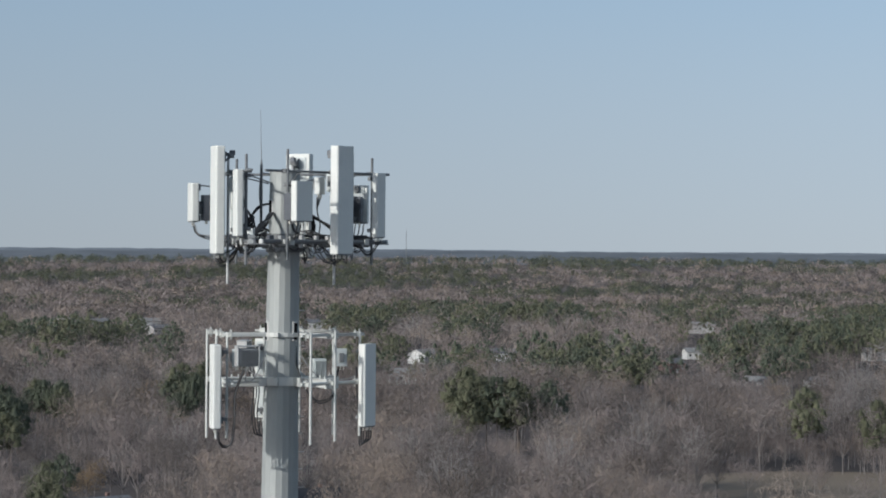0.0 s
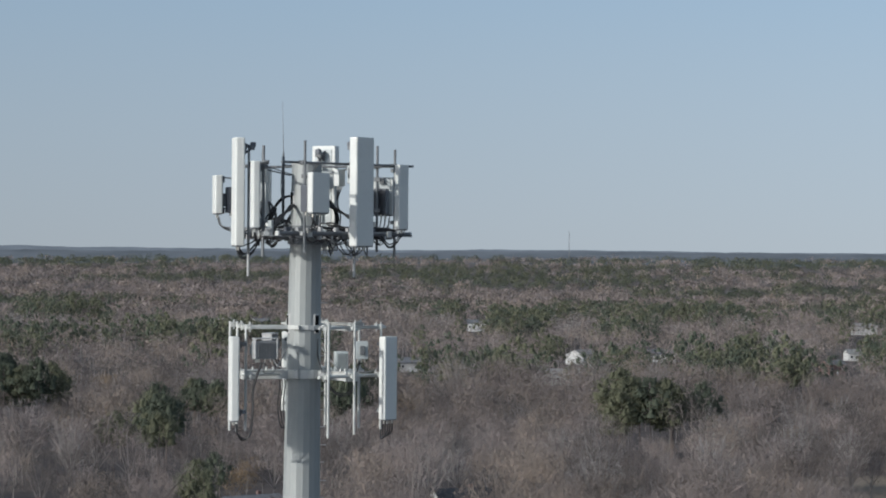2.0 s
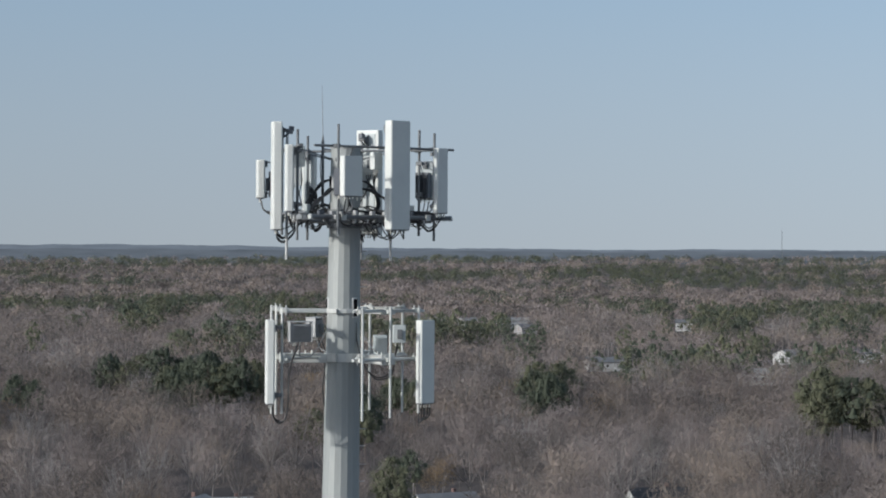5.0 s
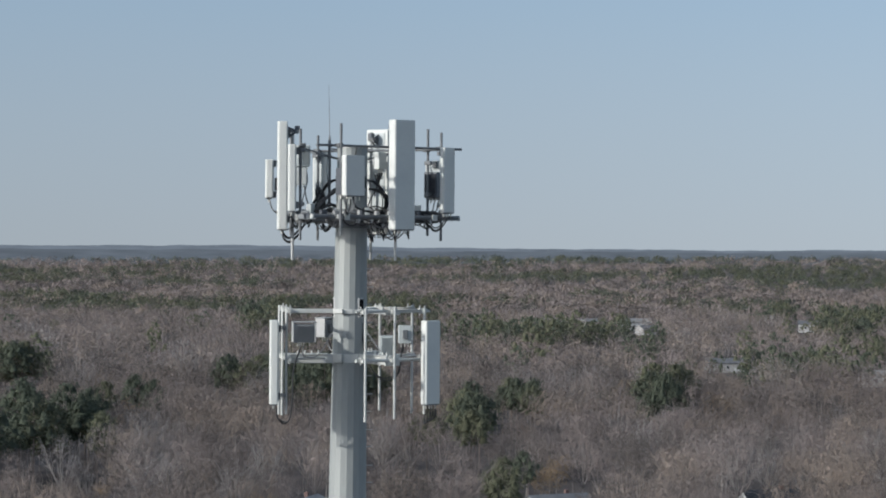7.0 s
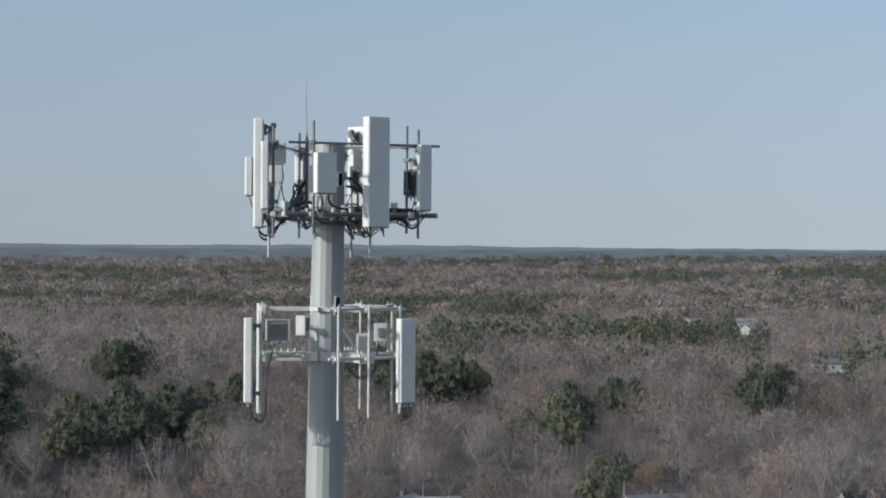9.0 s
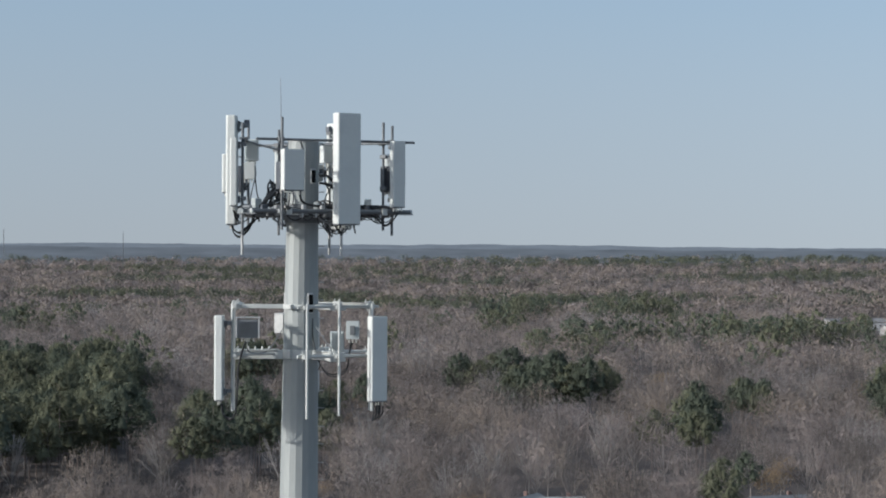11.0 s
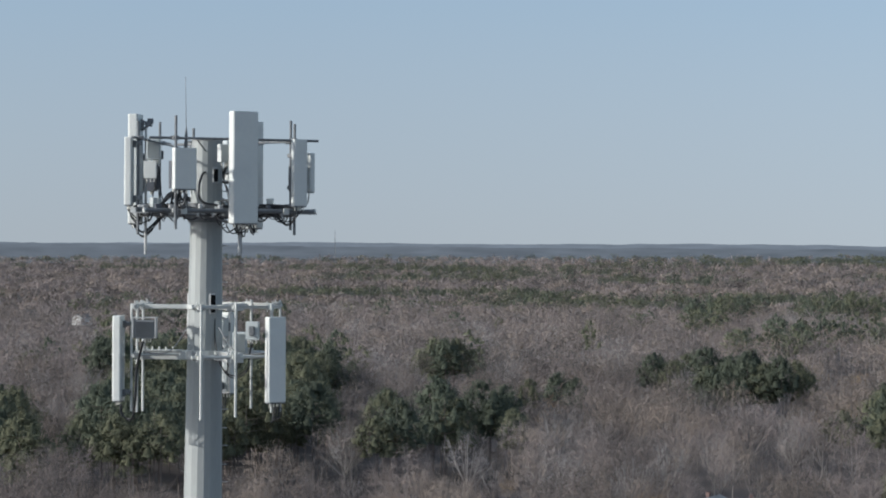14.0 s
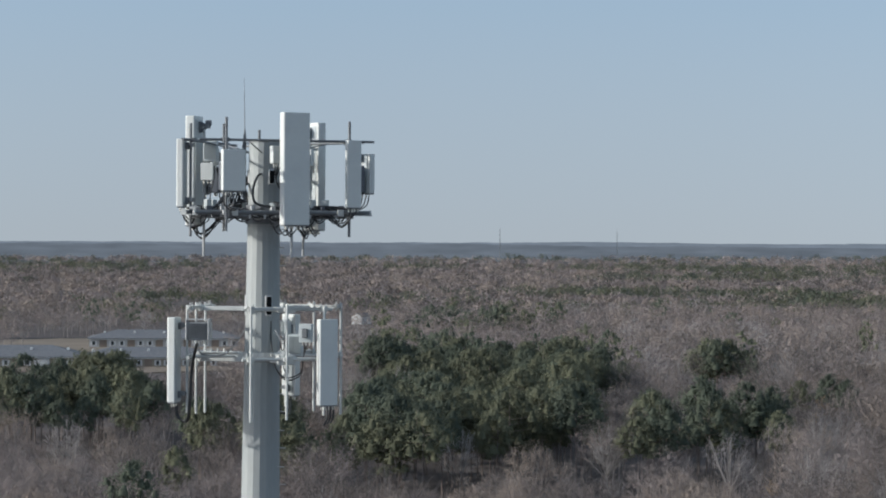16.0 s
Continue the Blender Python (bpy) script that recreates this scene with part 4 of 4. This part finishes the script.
def upper_platform():
    top = thing("antenna_platform", pose(0, 0, 0), "weathered steel three-sided antenna platform round the tower top", "platform")
    for k in range(3):
        face = part("face_frame", rod(B(), (-1.95, -1.3, UP_LOW), (2.1, -1.3, UP_LOW), 0.055, seg=12), OLD_STEEL, top, "dark weathered horizontal face pipe")
        m = pose(0, 0, 0, 0, 0, PHI - 120 * k)
        face.matrix_local = m
        for u in (-1.96, 2.11):
            cap = part("end_cap", rod(B(), (u - 0.02, -1.3, UP_LOW), (u + 0.02, -1.3, UP_LOW), 0.066, seg=12), NEW_GALV, top, "bright galvanised end cap")
            cap.matrix_local = m
        for u in (-1.05, 0.45, 1.4):
            plate = part("bolt_plate", box(B(), (u, -1.36, UP_LOW), (0.14, 0.03, 0.15), 0.006), NEW_GALV, top, "bright galvanised bolt plate")
            plate.matrix_local = m
        rail = part("handrail", rod(B(), (-1.85, -1.3, UP_RAIL), (2.2, -1.3, UP_RAIL), 0.03, seg=10), OLD_STEEL, top)
        rail.matrix_local = m
        for u, n, z0, z1 in UP_PIPES:
            p = part("mount_pipe", rod(B(), (u, -n, z0), (u, -n, z1), 0.032, seg=10), GALV if u == UP_PIPES[1][0] else OLD_STEEL, top)
            p.matrix_local = m
            for z in (UP_LOW, UP_RAIL):
                clamp(p, (u, -n + 0.06, z), 0.03, GALV if z == UP_LOW else OLD_STEEL)
        arm = part("support_arm", box(B(), (0.0, -0.85, UP_LOW - 0.06), (0.12, 1.0, 0.12), 0.01), OLD_STEEL, top)
        arm.matrix_local = m
        for s in (-1, 1):
            b = part("brace", rod(B(), (s * 0.16, -0.42, UP_LOW - 0.1), (s * 1.55, -1.28, UP_LOW - 0.08), 0.04, seg=8), OLD_STEEL, top)
            b.matrix_local = m
            t = part("top_stay", rod(B(), (s * 0.75, -1.3, UP_RAIL), (s * 0.2, -0.36, UP_RAIL - 0.25), 0.016, seg=6), OLD_STEEL, top)
            t.matrix_local = m
        for u, n, z0, z1 in UP_PIPES:
            bm = B()
            box(bm, (u, -n + 0.16, UP_LOW + 0.02), (0.2, 0.1, 0.24), 0.012)
            box(bm, (u + 0.13, -n + 0.1, UP_LOW + 0.1), (0.05, 0.16, 0.06), 0.008)
            standoff = part("standoff", bm, GALV, top, "pale galvanised stand-off plate")
            standoff.matrix_local = m
        for u in (-0.7, -0.35, 0.7, 1.3):
            hanger = part("cable_hanger", box(B(), (u, -1.28, UP_LOW - 0.09), (0.05, 0.12, 0.1), 0.008), GALV, top)
            hanger.matrix_local = m
        plate = part("corner_plate", box(B(), (1.9, -1.16, UP_LOW - 0.05), (0.5, 0.4, 0.02)), GALV, top)
        plate.matrix_local = m
        grate = part("grating", box(B(), (0.95, -1.02, UP_LOW + 0.06), (0.9, 0.32, 0.03)), OLD_STEEL, top)
        grate.matrix_local = m
    for z in (62.62, 62.92):
        bm = B()
        c = pole_at(z)
        rod(bm, c, c + Vector((0, 0, 0.14)), pole_radius(z) + 0.05, seg=18)
        part("collar", bm, OLD_STEEL, top)
    for k in range(6):
        a = radians(PHI + 60 * k + 30)
        c = pole_at(62.85) + Vector((math.sin(a), -math.cos(a), 0)) * (pole_radius(62.9) + 0.09)
        part("collar_lug", box(B(), c, (0.16, 0.12, 0.3), 0.01, 1, Matrix.Rotation(a, 3, "Z")), OLD_STEEL, top)
    return top


upper_platform()

LO_LOW, LO_RAIL = 59.57, 60.69
LO_PIPES = ((-0.75, 1.7, 58.18, 60.78), (0.09, 1.65, 58.22, 60.8), (0.97, 1.58, 58.3, 60.76))


def lower_mount():
    top = thing("antenna_mount", pose(0, 0, 0), "pale galvanised three-sided antenna mount clamped to the pole", "antenna mount")
    for k in range(3):
        m = pose(0, 0, 0, 0, 0, PHI - 120 * k)
        for name, z, r, mat in (("face_pipe", LO_LOW, 0.04, NEW_GALV), ("rail", LO_RAIL, 0.03, NEW_GALV)):
            p = part(name, rod(B(), (-0.92, -1.56, z), (1.18, -1.5, z), r, seg=10), mat, top)
            p.matrix_local = m
        for u, n, z0, z1 in LO_PIPES:
            p = part("mount_pipe", rod(B(), (u, -n, z0), (u, -n, z1), 0.03, seg=10), NEW_GALV, top)
            p.matrix_local = m
            for z in (LO_LOW, LO_RAIL):
                clamp(p, (u, -n + 0.07, z), 0.03, NEW_GALV)
        for name, z, size in (("arm", LO_LOW - 0.02, 0.2), ("upper_arm", LO_RAIL - 0.02, 0.1)):
            bm = B()
            box(bm, (0.12, -0.95, z), (size * 1.3, 1.25, size), 0.01)
            box(bm, (0.12, -1.5, z), (0.4, 0.08, size * 1.1), 0.01)
            a = part(name, bm, NEW_GALV, top)
            a.matrix_local = m
        for i in range(4):
            f = part("fitting", rod(B(), (0.12, -0.8 - 0.16 * i, LO_LOW + 0.08), (0.12, -0.8 - 0.16 * i, LO_LOW + 0.17), 0.026, 0.018, 8), NEW_GALV, top)
            f.matrix_local = m
        flange = part("flange", box(B(), (0.12, -1.05, LO_LOW + 0.09), (0.34, 0.95, 0.016)), NEW_GALV, top)
        flange.matrix_local = m
        angle = part("rail_angle", box(B(), (0.12, -1.52, LO_RAIL + 0.035), (1.9, 0.1, 0.014)), NEW_GALV, top)
        angle.matrix_local = m
        for s in (-1, 1):
            b = part("brace", rod(B(), (0.12 + s * 0.08, -0.62, LO_LOW), (0.12 + s * 0.72, -1.52, LO_LOW), 0.028, seg=8), NEW_GALV, top)
            b.matrix_local = m
    for z, h in ((LO_LOW - 0.1, 0.2), (LO_RAIL - 0.07, 0.1)):
        bm = B()
        c = pole_at(z)
        rod(bm, c, c + Vector((0, 0, h)), pole_radius(z) + 0.035, seg=18)
        for k in range(3):
            a = radians(PHI - 120 * k + 60)
            q = pole_at(z + h / 2) + Vector((math.sin(a), -math.cos(a), 0)) * (pole_radius(z) + 0.07)
            box(bm, q, (0.12, 0.12, h), 0.01, 1, Matrix.Rotation(a, 3, "Z"))
        part("collar", bm, NEW_GALV, top)
    return top


lower_mount()


def panel_antenna(w, d, h, label, ports, reach, mat=None):
    """A panel antenna that hangs in front of its pipe (towards +y); its foot is the origin."""
    ob = thing("panel_antenna", pose(0, 0, 0), label, "antenna", "panel antennas")
    mat = mat or RADOME
    bm = B()
    r = d * 0.42
    prof = [(-w / 2 + 0.012, d / 2), (w / 2 - 0.012, d / 2), (w / 2, d / 2 - 0.02)]
    for k in range(6):
        a = k / 5 * math.pi / 2
        prof.append((w / 2 - r * 0.45 * (1 - math.cos(a)), -d / 2 + r * 0.6 * (1 - math.sin(a))))
    for k in range(6):
        a = math.pi / 2 - k / 5 * math.pi / 2
        prof.append((-w / 2 + r * 0.45 * (1 - math.cos(a)), -d / 2 + r * 0.6 * (1 - math.sin(a))))
    prof.append((-w / 2, d / 2 - 0.02))
    rings = []
    for z, s in ((0.02, 0.985), (0.03, 1), (h - 0.03, 1), (h - 0.008, 0.985), (h, 0.95)):
        rings.append([bm.verts.new((x * s, y * s, z)) for x, y in prof])
    for a, b in zip(rings, rings[1:]):
        for k in range(len(prof)):
            bm.faces.new((a[k], a[(k + 1) % len(prof)], b[(k + 1) % len(prof)], b[k]))
    bm.faces.new(rings[0][::-1])
    bm.faces.new(rings[-1])
    bmesh.ops.recalc_face_normals(bm, faces=bm.faces)
    part("radome", bm, mat, ob)
    part("end_cap", box(B(), (0, 0.005, 0.005), (w * 0.93, d * 0.88, 0.03), 0.008), UNIT_GREY, ob, "grey bottom end cap")
    part("back_plate", box(B(), (0, d / 2 + 0.008, h / 2), (w * 0.72, 0.018, h * 0.93), 0.004), RADOME_GREY, ob)
    for z in (h * 0.1, h * 0.9):
        bm = B()
        if h > 2 and z > h / 2:      # folding tilt arms
            for rise in (-0.12, 0.12):
                for x in (-0.06, 0.06):
                    part("tilt_arm", rod(B(), (x, d / 2 + 0.03, z + rise), (x, d / 2 + reach, z + 0.02), 0.02, seg=6), UNIT_DARK, ob, "dark folding tilt arm")
            part("tilt_head", box(B(), (0, d / 2 + reach + 0.02, z + 0.1), (0.12, 0.12, 0.12), 0.01), UNIT_DARK, ob, "dark tilt head")
        box(bm, (0, d / 2 + 0.04, z), (0.12, 0.08, 0.16), 0.008)
        rod(bm, (-0.05, d / 2 + 0.05, z + 0.04), (-0.05, d / 2 + reach, z + 0.02), 0.014, seg=6)
        rod(bm, (0.05, d / 2 + 0.05, z + 0.04), (0.05, d / 2 + reach, z + 0.02), 0.014, seg=6)
        box(bm, (0, d / 2 + reach, z + 0.02), (0.16, 0.1, 0.09), 0.008)
        part("bracket", bm, OLD_STEEL, ob)
    for i in range(ports):
        x = (i - (ports - 1) / 2) * w * 0.8 / ports
        part("connector", rod(B(), (x, 0.01 * (-1) ** i, 0.0), (x, 0.01 * (-1) ** i, -0.09), 0.016, seg=8), BRASS, ob)
    return ob


def radio_unit(w, d, h, label, body, fins=9, frame=False):
    """A finned radio box; its foot is the origin, its front looks to -y."""
    ob = thing("radio_unit", pose(0, 0, 0), label, "radio unit", "radio units")
    part("body", box(B(), (0, 0, h / 2), (w, d, h), 0.02, 2), body, ob)
    for i in range(fins):
        x = (i - (fins - 1) / 2) * w * 0.86 / fins
        part("fin", box(B(), (x, -d / 2 - 0.018, h * 0.52), (0.008, 0.04, h * 0.78)), body, ob)
    if frame:
        for x in (-w / 2 - 0.02, w / 2 + 0.02):
            part("side_bar", box(B(), (x, -0.02, h / 2 + 0.03), (0.035, d * 1.05, h * 1.12), 0.008), GALV, ob)
        part("sun_shield", box(B(), (0, -0.02, h + 0.05), (w + 0.1, d * 1.1, 0.025), 0.006), GALV, ob)
    part("bracket", box(B(), (0, d / 2 + 0.04, h / 2), (w * 0.4, 0.08, h * 0.5), 0.008), OLD_STEEL, ob)
    for i in range(3):
        x = (i - 1) * w * 0.28
        part("connector", rod(B(), (x, 0, 0.01), (x, 0, -0.08), 0.016, seg=8), BRASS, ob)
    return ob


TALL = panel_antenna(0.66, 0.22, 2.54, "tall wide white panel antenna on the upper platform", 6, 0.22)
SMALL = panel_antenna(0.53, 0.18, 0.93, "short square white panel antenna on the upper platform", 4, 0.4)
MIDDLE = panel_antenna(0.35, 0.16, 1.54, "narrow white panel antenna on the upper platform", 4, 0.16)
LOWER = panel_antenna(0.455, 0.19, 1.95, "white panel antenna on the lower mount", 4, 0.14)
UPPER_UNIT = radio_unit(0.32, 0.2, 0.5, "light grey finned radio unit behind an antenna", RADOME_GREY)
DARK_UNIT = radio_unit(0.34, 0.22, 0.62, "dark grey finned radio unit behind an antenna", UNIT_DARK, 11)
TOWER_UNIT = radio_unit(0.3, 0.14, 0.4, "white rounded tower-mounted amplifier", RADOME, 0)
LOWER_UNIT = radio_unit(0.47, 0.24, 0.42, "grey finned radio unit in a galvanised frame", UNIT_GREY, 11, True)
LOWER_BOX = radio_unit(0.3, 0.16, 0.42, "pale grey radio unit on the lower mount", RADOME_GREY, 7)

PLACED = []


def put(src, m):
    """Sets the first, then copies of a thing."""
    if src not in PLACED:
        PLACED.append(src)
        src.matrix_world = m
        return src
    return copy_thing(src, m)


for k in range(3):
    put(TALL, sector(k, (0.25, 0.22, 0.14)[k], (1.68, 1.68, 1.7)[k], (62.575, 62.565, 62.475)[k], (10, 0, -12)[k]))
    put(SMALL, sector(k, (-1.2, -1.32, -1.28)[k], (1.84, 1.95, 1.92)[k], 63.33, (-1, 0, 0)[k]))
    put(MIDDLE, sector(k, 1.66, 1.5, 62.98, (8, 3, 0)[k]))
    put(LOWER, sector(k, (0.98, 1.04, 1.04)[k], (1.83, 1.87, 1.83)[k], 58.53, (8, 0, 0)[k]))
    put(UPPER_UNIT, sector(k, 0.45, 1.2, 64.05, 95))
    put(TOWER_UNIT, sector(k, -0.06, 1.24, 63.98, 20))
    put(TOWER_UNIT, sector(k, 0.47, 1.27, 63.62, 95))
    put(DARK_UNIT, sector(k, -1.3, 1.63, 63.36, 180))
    if k:
        put(LOWER_UNIT, sector(k, 1.34, 1.19, 59.98, 95))
    put(LOWER_BOX, sector(k, 0.63, 1.27, 59.94, 150))
put(UPPER_UNIT, pose(0.84, -0.03, 59.6, 0, 0, 20))


def whip():
    ob = thing("whip_antenna", pose(-0.56, -0.07, 63.0), "thin whip antenna on a dark steel pipe", "antenna")
    part("pipe", rod(B(), (0, 0, -0.15), (0, 0, 1.68), 0.035, seg=10), OLD_STEEL, ob)
    part("base", rod(B(), (0, 0, 1.68), (0, 0, 1.8), 0.03, 0.018, seg=10), OLD_STEEL, ob)
    part("whip", rod(B(), (0, 0, 1.8), (-0.03, 0.01, 3.0), 0.01, 0.004, seg=6), OLD_STEEL, ob)
    part("stay", rod(B(), (0, 0, 1.5), (0.35, 0.02, 1.45), 0.016, seg=6), OLD_STEEL, ob)


whip()


# ---- cables ----
def cable(m, pts, r, mat, name="jumper_cable", label="black jumper cable looping below an antenna", group="jumper cables"):
    ob = part(name, hose(B(), pts, r), mat, None, smooth=True)
    ob.matrix_world = m
    return tagged(ob, label, "cable", group)


dice = random.Random(5)
for k in range(3):
    m = pose(0, 0, 0, 0, 0, PHI - 120 * k)
    for i in range(5):       # loops under the tall antenna
        x = 0.22 + (i - 2) * 0.1
        low = 62.28 + dice.uniform(-0.06, 0.12)
        side = dice.choice((-1, 1)) * dice.uniform(0.1, 0.3)
        cable(m, [(x, -1.66, 62.58), (x + side * 0.2, -1.64, low + 0.1), (x + side * 0.7, -1.5, low), (x + side, -1.3, low + 0.16), (x + side * 0.8, -1.1, 62.72), (0.1 + 0.05 * i, -0.6, 62.95)], 0.015, BLACK)
    for i in range(3):       # to the middle antenna, along the face pipe
        low = 62.6 + dice.uniform(-0.05, 0.1)
        cable(m, [(1.58 + 0.08 * i, -1.5, 62.9), (1.56, -1.46, low + 0.12), (1.4, -1.36, low), (1.15, -1.3, low + 0.2), (0.7, -1.1, 62.9), (0.25, -0.5, 63.1)], 0.014, BLACK)
        cable(m, [(1.55, -1.4, 62.96), (1.3, -1.3, 62.97 + 0.02 * i), (0.9, -1.1, 62.98 + 0.02 * i), (0.6, -0.85, 63.02), (0.3, -0.5, 63.0 + 0.03 * i)], 0.02, BLACK)
    for i in range(3):       # to the small antenna
        cable(m, [(-1.42 + 0.1 * i, -1.93, 63.28), (-1.4 + 0.1 * i, -1.85, 63.05), (-1.2, -1.6, 62.92 + 0.04 * i), (-0.9, -1.25, 62.95), (-0.5, -1.0, 62.93), (-0.2, -0.5, 62.98)], 0.015, (BLACK, BLACK, GREY_CABLE)[i])
    for i in range((1, 2, 2)[k]):       # thick bundle out of the pole top port
        a = -0.34 + 0.05 * i
        cable(m, [(a * 0.5, -0.3, 63.78), (a, -0.52 - 0.05 * i, 63.7), (a - 0.15, -0.75, 63.4), (a - 0.1, -0.85, 63.08), (0.1, -0.95, 62.98), (0.5, -1.2, 62.96)], 0.028, BLACK, "feeder_cable", "thick black feeder cable leaving the pole top", "feeder cables")
    for i in range(3):       # from the radio units
        cable(m, [(0.4 + 0.04 * i, -1.12, 63.95), (0.5, -1.1, 63.7), (0.46, -1.2, 63.3), (0.4, -1.25, 63.0), (0.3, -1.3, 62.7), (0.25, -1.6, 62.56)], 0.013, (BLACK, GREY_CABLE, BLACK)[i])
        cable(m, [(-0.1 + 0.06 * i, -1.2, 63.92), (-0.05, -1.15, 63.6), (0.1, -1.1, 63.3), (0.15, -1.0, 63.0)], 0.015, BLACK)
    for i in range(3):       # lower mount: loops under the panel
        x = 1.0 + 0.07 * i
        cable(m, [(x, -1.8, 58.46), (x, -1.78, 58.25), (x - 0.05, -1.65, 58.08 + 0.03 * i), (x + 0.05, -1.5, 58.2), (x + 0.1, -1.44, 58.7), (x + 0.05, -1.42, 59.3), (x + 0.2, -1.25, 59.9)], 0.017, BLACK)
    for i in range((2, 0, 1)[k]):       # slack loops behind the face
        cable(m, [(0.62 + 0.05 * i, -1.2, 59.9), (0.6, -1.15, 59.6), (0.55, -1.1, 59.25 - 0.05 * i), (0.25, -0.95, 59.12 - 0.05 * i), (0.05, -0.75, 59.35), (0.02, -0.45, 59.9), (0.02, -0.4, 60.4)], 0.016, BLACK)
    cable(m, [(1.3, -1.2, 59.92), (1.2, -1.2, 59.7), (0.9, -1.1, 59.62), (0.4, -0.8, 59.66), (0.1, -0.45, 60.2)], 0.014, GREY_CABLE)


# ---- small boxes and slack cable on the upper platform ----
def junction_box(w, d, h):
    ob = thing("junction_box", pose(0, 0, 0), "small pale grey junction box on the platform", "junction box", "junction boxes")
    part("body", box(B(), (0, 0, h / 2), (w, d, h), 0.012, 2), RADOME_GREY, ob)
    part("lid", box(B(), (0, -d / 2 - 0.008, h / 2), (w * 0.92, 0.016, h * 0.9), 0.006), RADOME, ob)
    for x in (-0.3, 0.3):
        part("gland", rod(B(), (x * w, 0, 0.0), (x * w, 0, -0.045), 0.014, seg=6), BLACK, ob)
    return ob


JUNCTION = junction_box(0.16, 0.1, 0.22)
for k in range(3):
    put(JUNCTION, sector(k, 0.82, 1.02, UP_LOW + 0.08, 20 + 30 * k))
    put(JUNCTION, sector(k, 1.12, 1.05, UP_LOW + 0.08, -25))
    put(JUNCTION, sector(k, 0.0, 0.6, UP_LOW + 0.01, 60))
    m = pose(0, 0, 0, 0, 0, PHI - 120 * k)
    for i in range(20):       # slack loops hung along the face and round the collar
        u, n = dice.uniform(-1.3, 1.5), dice.uniform(0.75, 1.3)
        w, drop = dice.uniform(0.12, 0.3), dice.uniform(0.1, 0.34)
        z = UP_LOW + dice.uniform(-0.02, 0.16)
        tilt = dice.uniform(-0.12, 0.12)
        cable(m, [(u - w, -n, z), (u - w * 0.8, -n - tilt * 0.4, z - drop * 0.7), (u, -n - tilt, z - drop), (u + w * 0.8, -n - tilt * 0.4, z - drop * 0.6), (u + w, -n + 0.05, z + 0.03)],
              dice.choice((0.011, 0.014, 0.018)), dice.choice((BLACK, BLACK, BLACK, GREY_CABLE)), "slack_cable", "slack cable loop hung from the antenna platform", "slack cables")
    for i in range(2):        # bent feeders between the pole and the platform
        a = dice.uniform(-0.3, 0.3)
        top_z = dice.uniform(63.05, 63.2)
        cable(m, [(a * 0.4, -0.34, top_z), (a, -0.55, top_z + 0.06), (a * 1.6, -0.8, top_z - 0.05), (a * 2.2, -1.0, 63.0), (a * 3.2, -1.15, 62.95)],
              0.02, dice.choice((BLACK, BLACK, GREY_CABLE)), "feeder_cable", "thick feeder cable bent down to the platform", "feeder cables")
    for i in range((0, 5, 0)[k]):        # spare cable coiled beside the pole, resting on the platform
        cx, cn, r = -0.42 + 0.05 * i, 0.72 + 0.03 * i, 0.3 - 0.022 * i + dice.uniform(-0.02, 0.02)
        ring = [(cx + r * math.cos(t * math.pi / 6) * 0.9, -cn - 0.12 * math.sin(t * math.pi / 6 + i), 63.0 + r + r * math.sin(t * math.pi / 6)) for t in range(13)]
        cable(m, ring, 0.021, BLACK, "cable_coil", "coil of spare black cable standing on the platform", "cable coils")
    for i in range(3):        # thick tails from the port down behind the face pipe
        cable(m, [(0.2 + 0.06 * i, -0.36, 63.55), (0.42 + 0.05 * i, -0.5, 63.5 - 0.04 * i), (0.72, -0.7 - 0.05 * i, 63.25), (0.95, -0.95, 63.0), (1.2, -1.2, 62.93)],
              0.026, BLACK, "feeder_cable", "thick black feeder cable leaving the pole top", "feeder cables")
    for i in range(7):        # small brackets, splice boxes and ties along the face
        u = -1.5 + 0.5 * i + dice.uniform(-0.14, 0.14)
        clip = part("cable_bracket", box(B(), (u, -1.22, UP_LOW + 0.09), (dice.uniform(0.06, 0.16), 0.1, dice.uniform(0.08, 0.16)), 0.012), dice.choice((OLD_STEEL, GALV, UNIT_DARK)), None)
        clip.matrix_world = m
        tagged(clip, "small steel cable bracket on the antenna platform", "bracket", "cable brackets")
cable(pose(0, 0, 0), [(-0.56, -0.11, 64.6), (-0.6, -0.16, 64.0), (-0.55, -0.14, 63.4), (-0.62, -0.2, 62.95), (-0.5, -0.3, 62.8)], 0.01, BLACK, "whip_cable", "thin black cable down from the whip antenna", "")
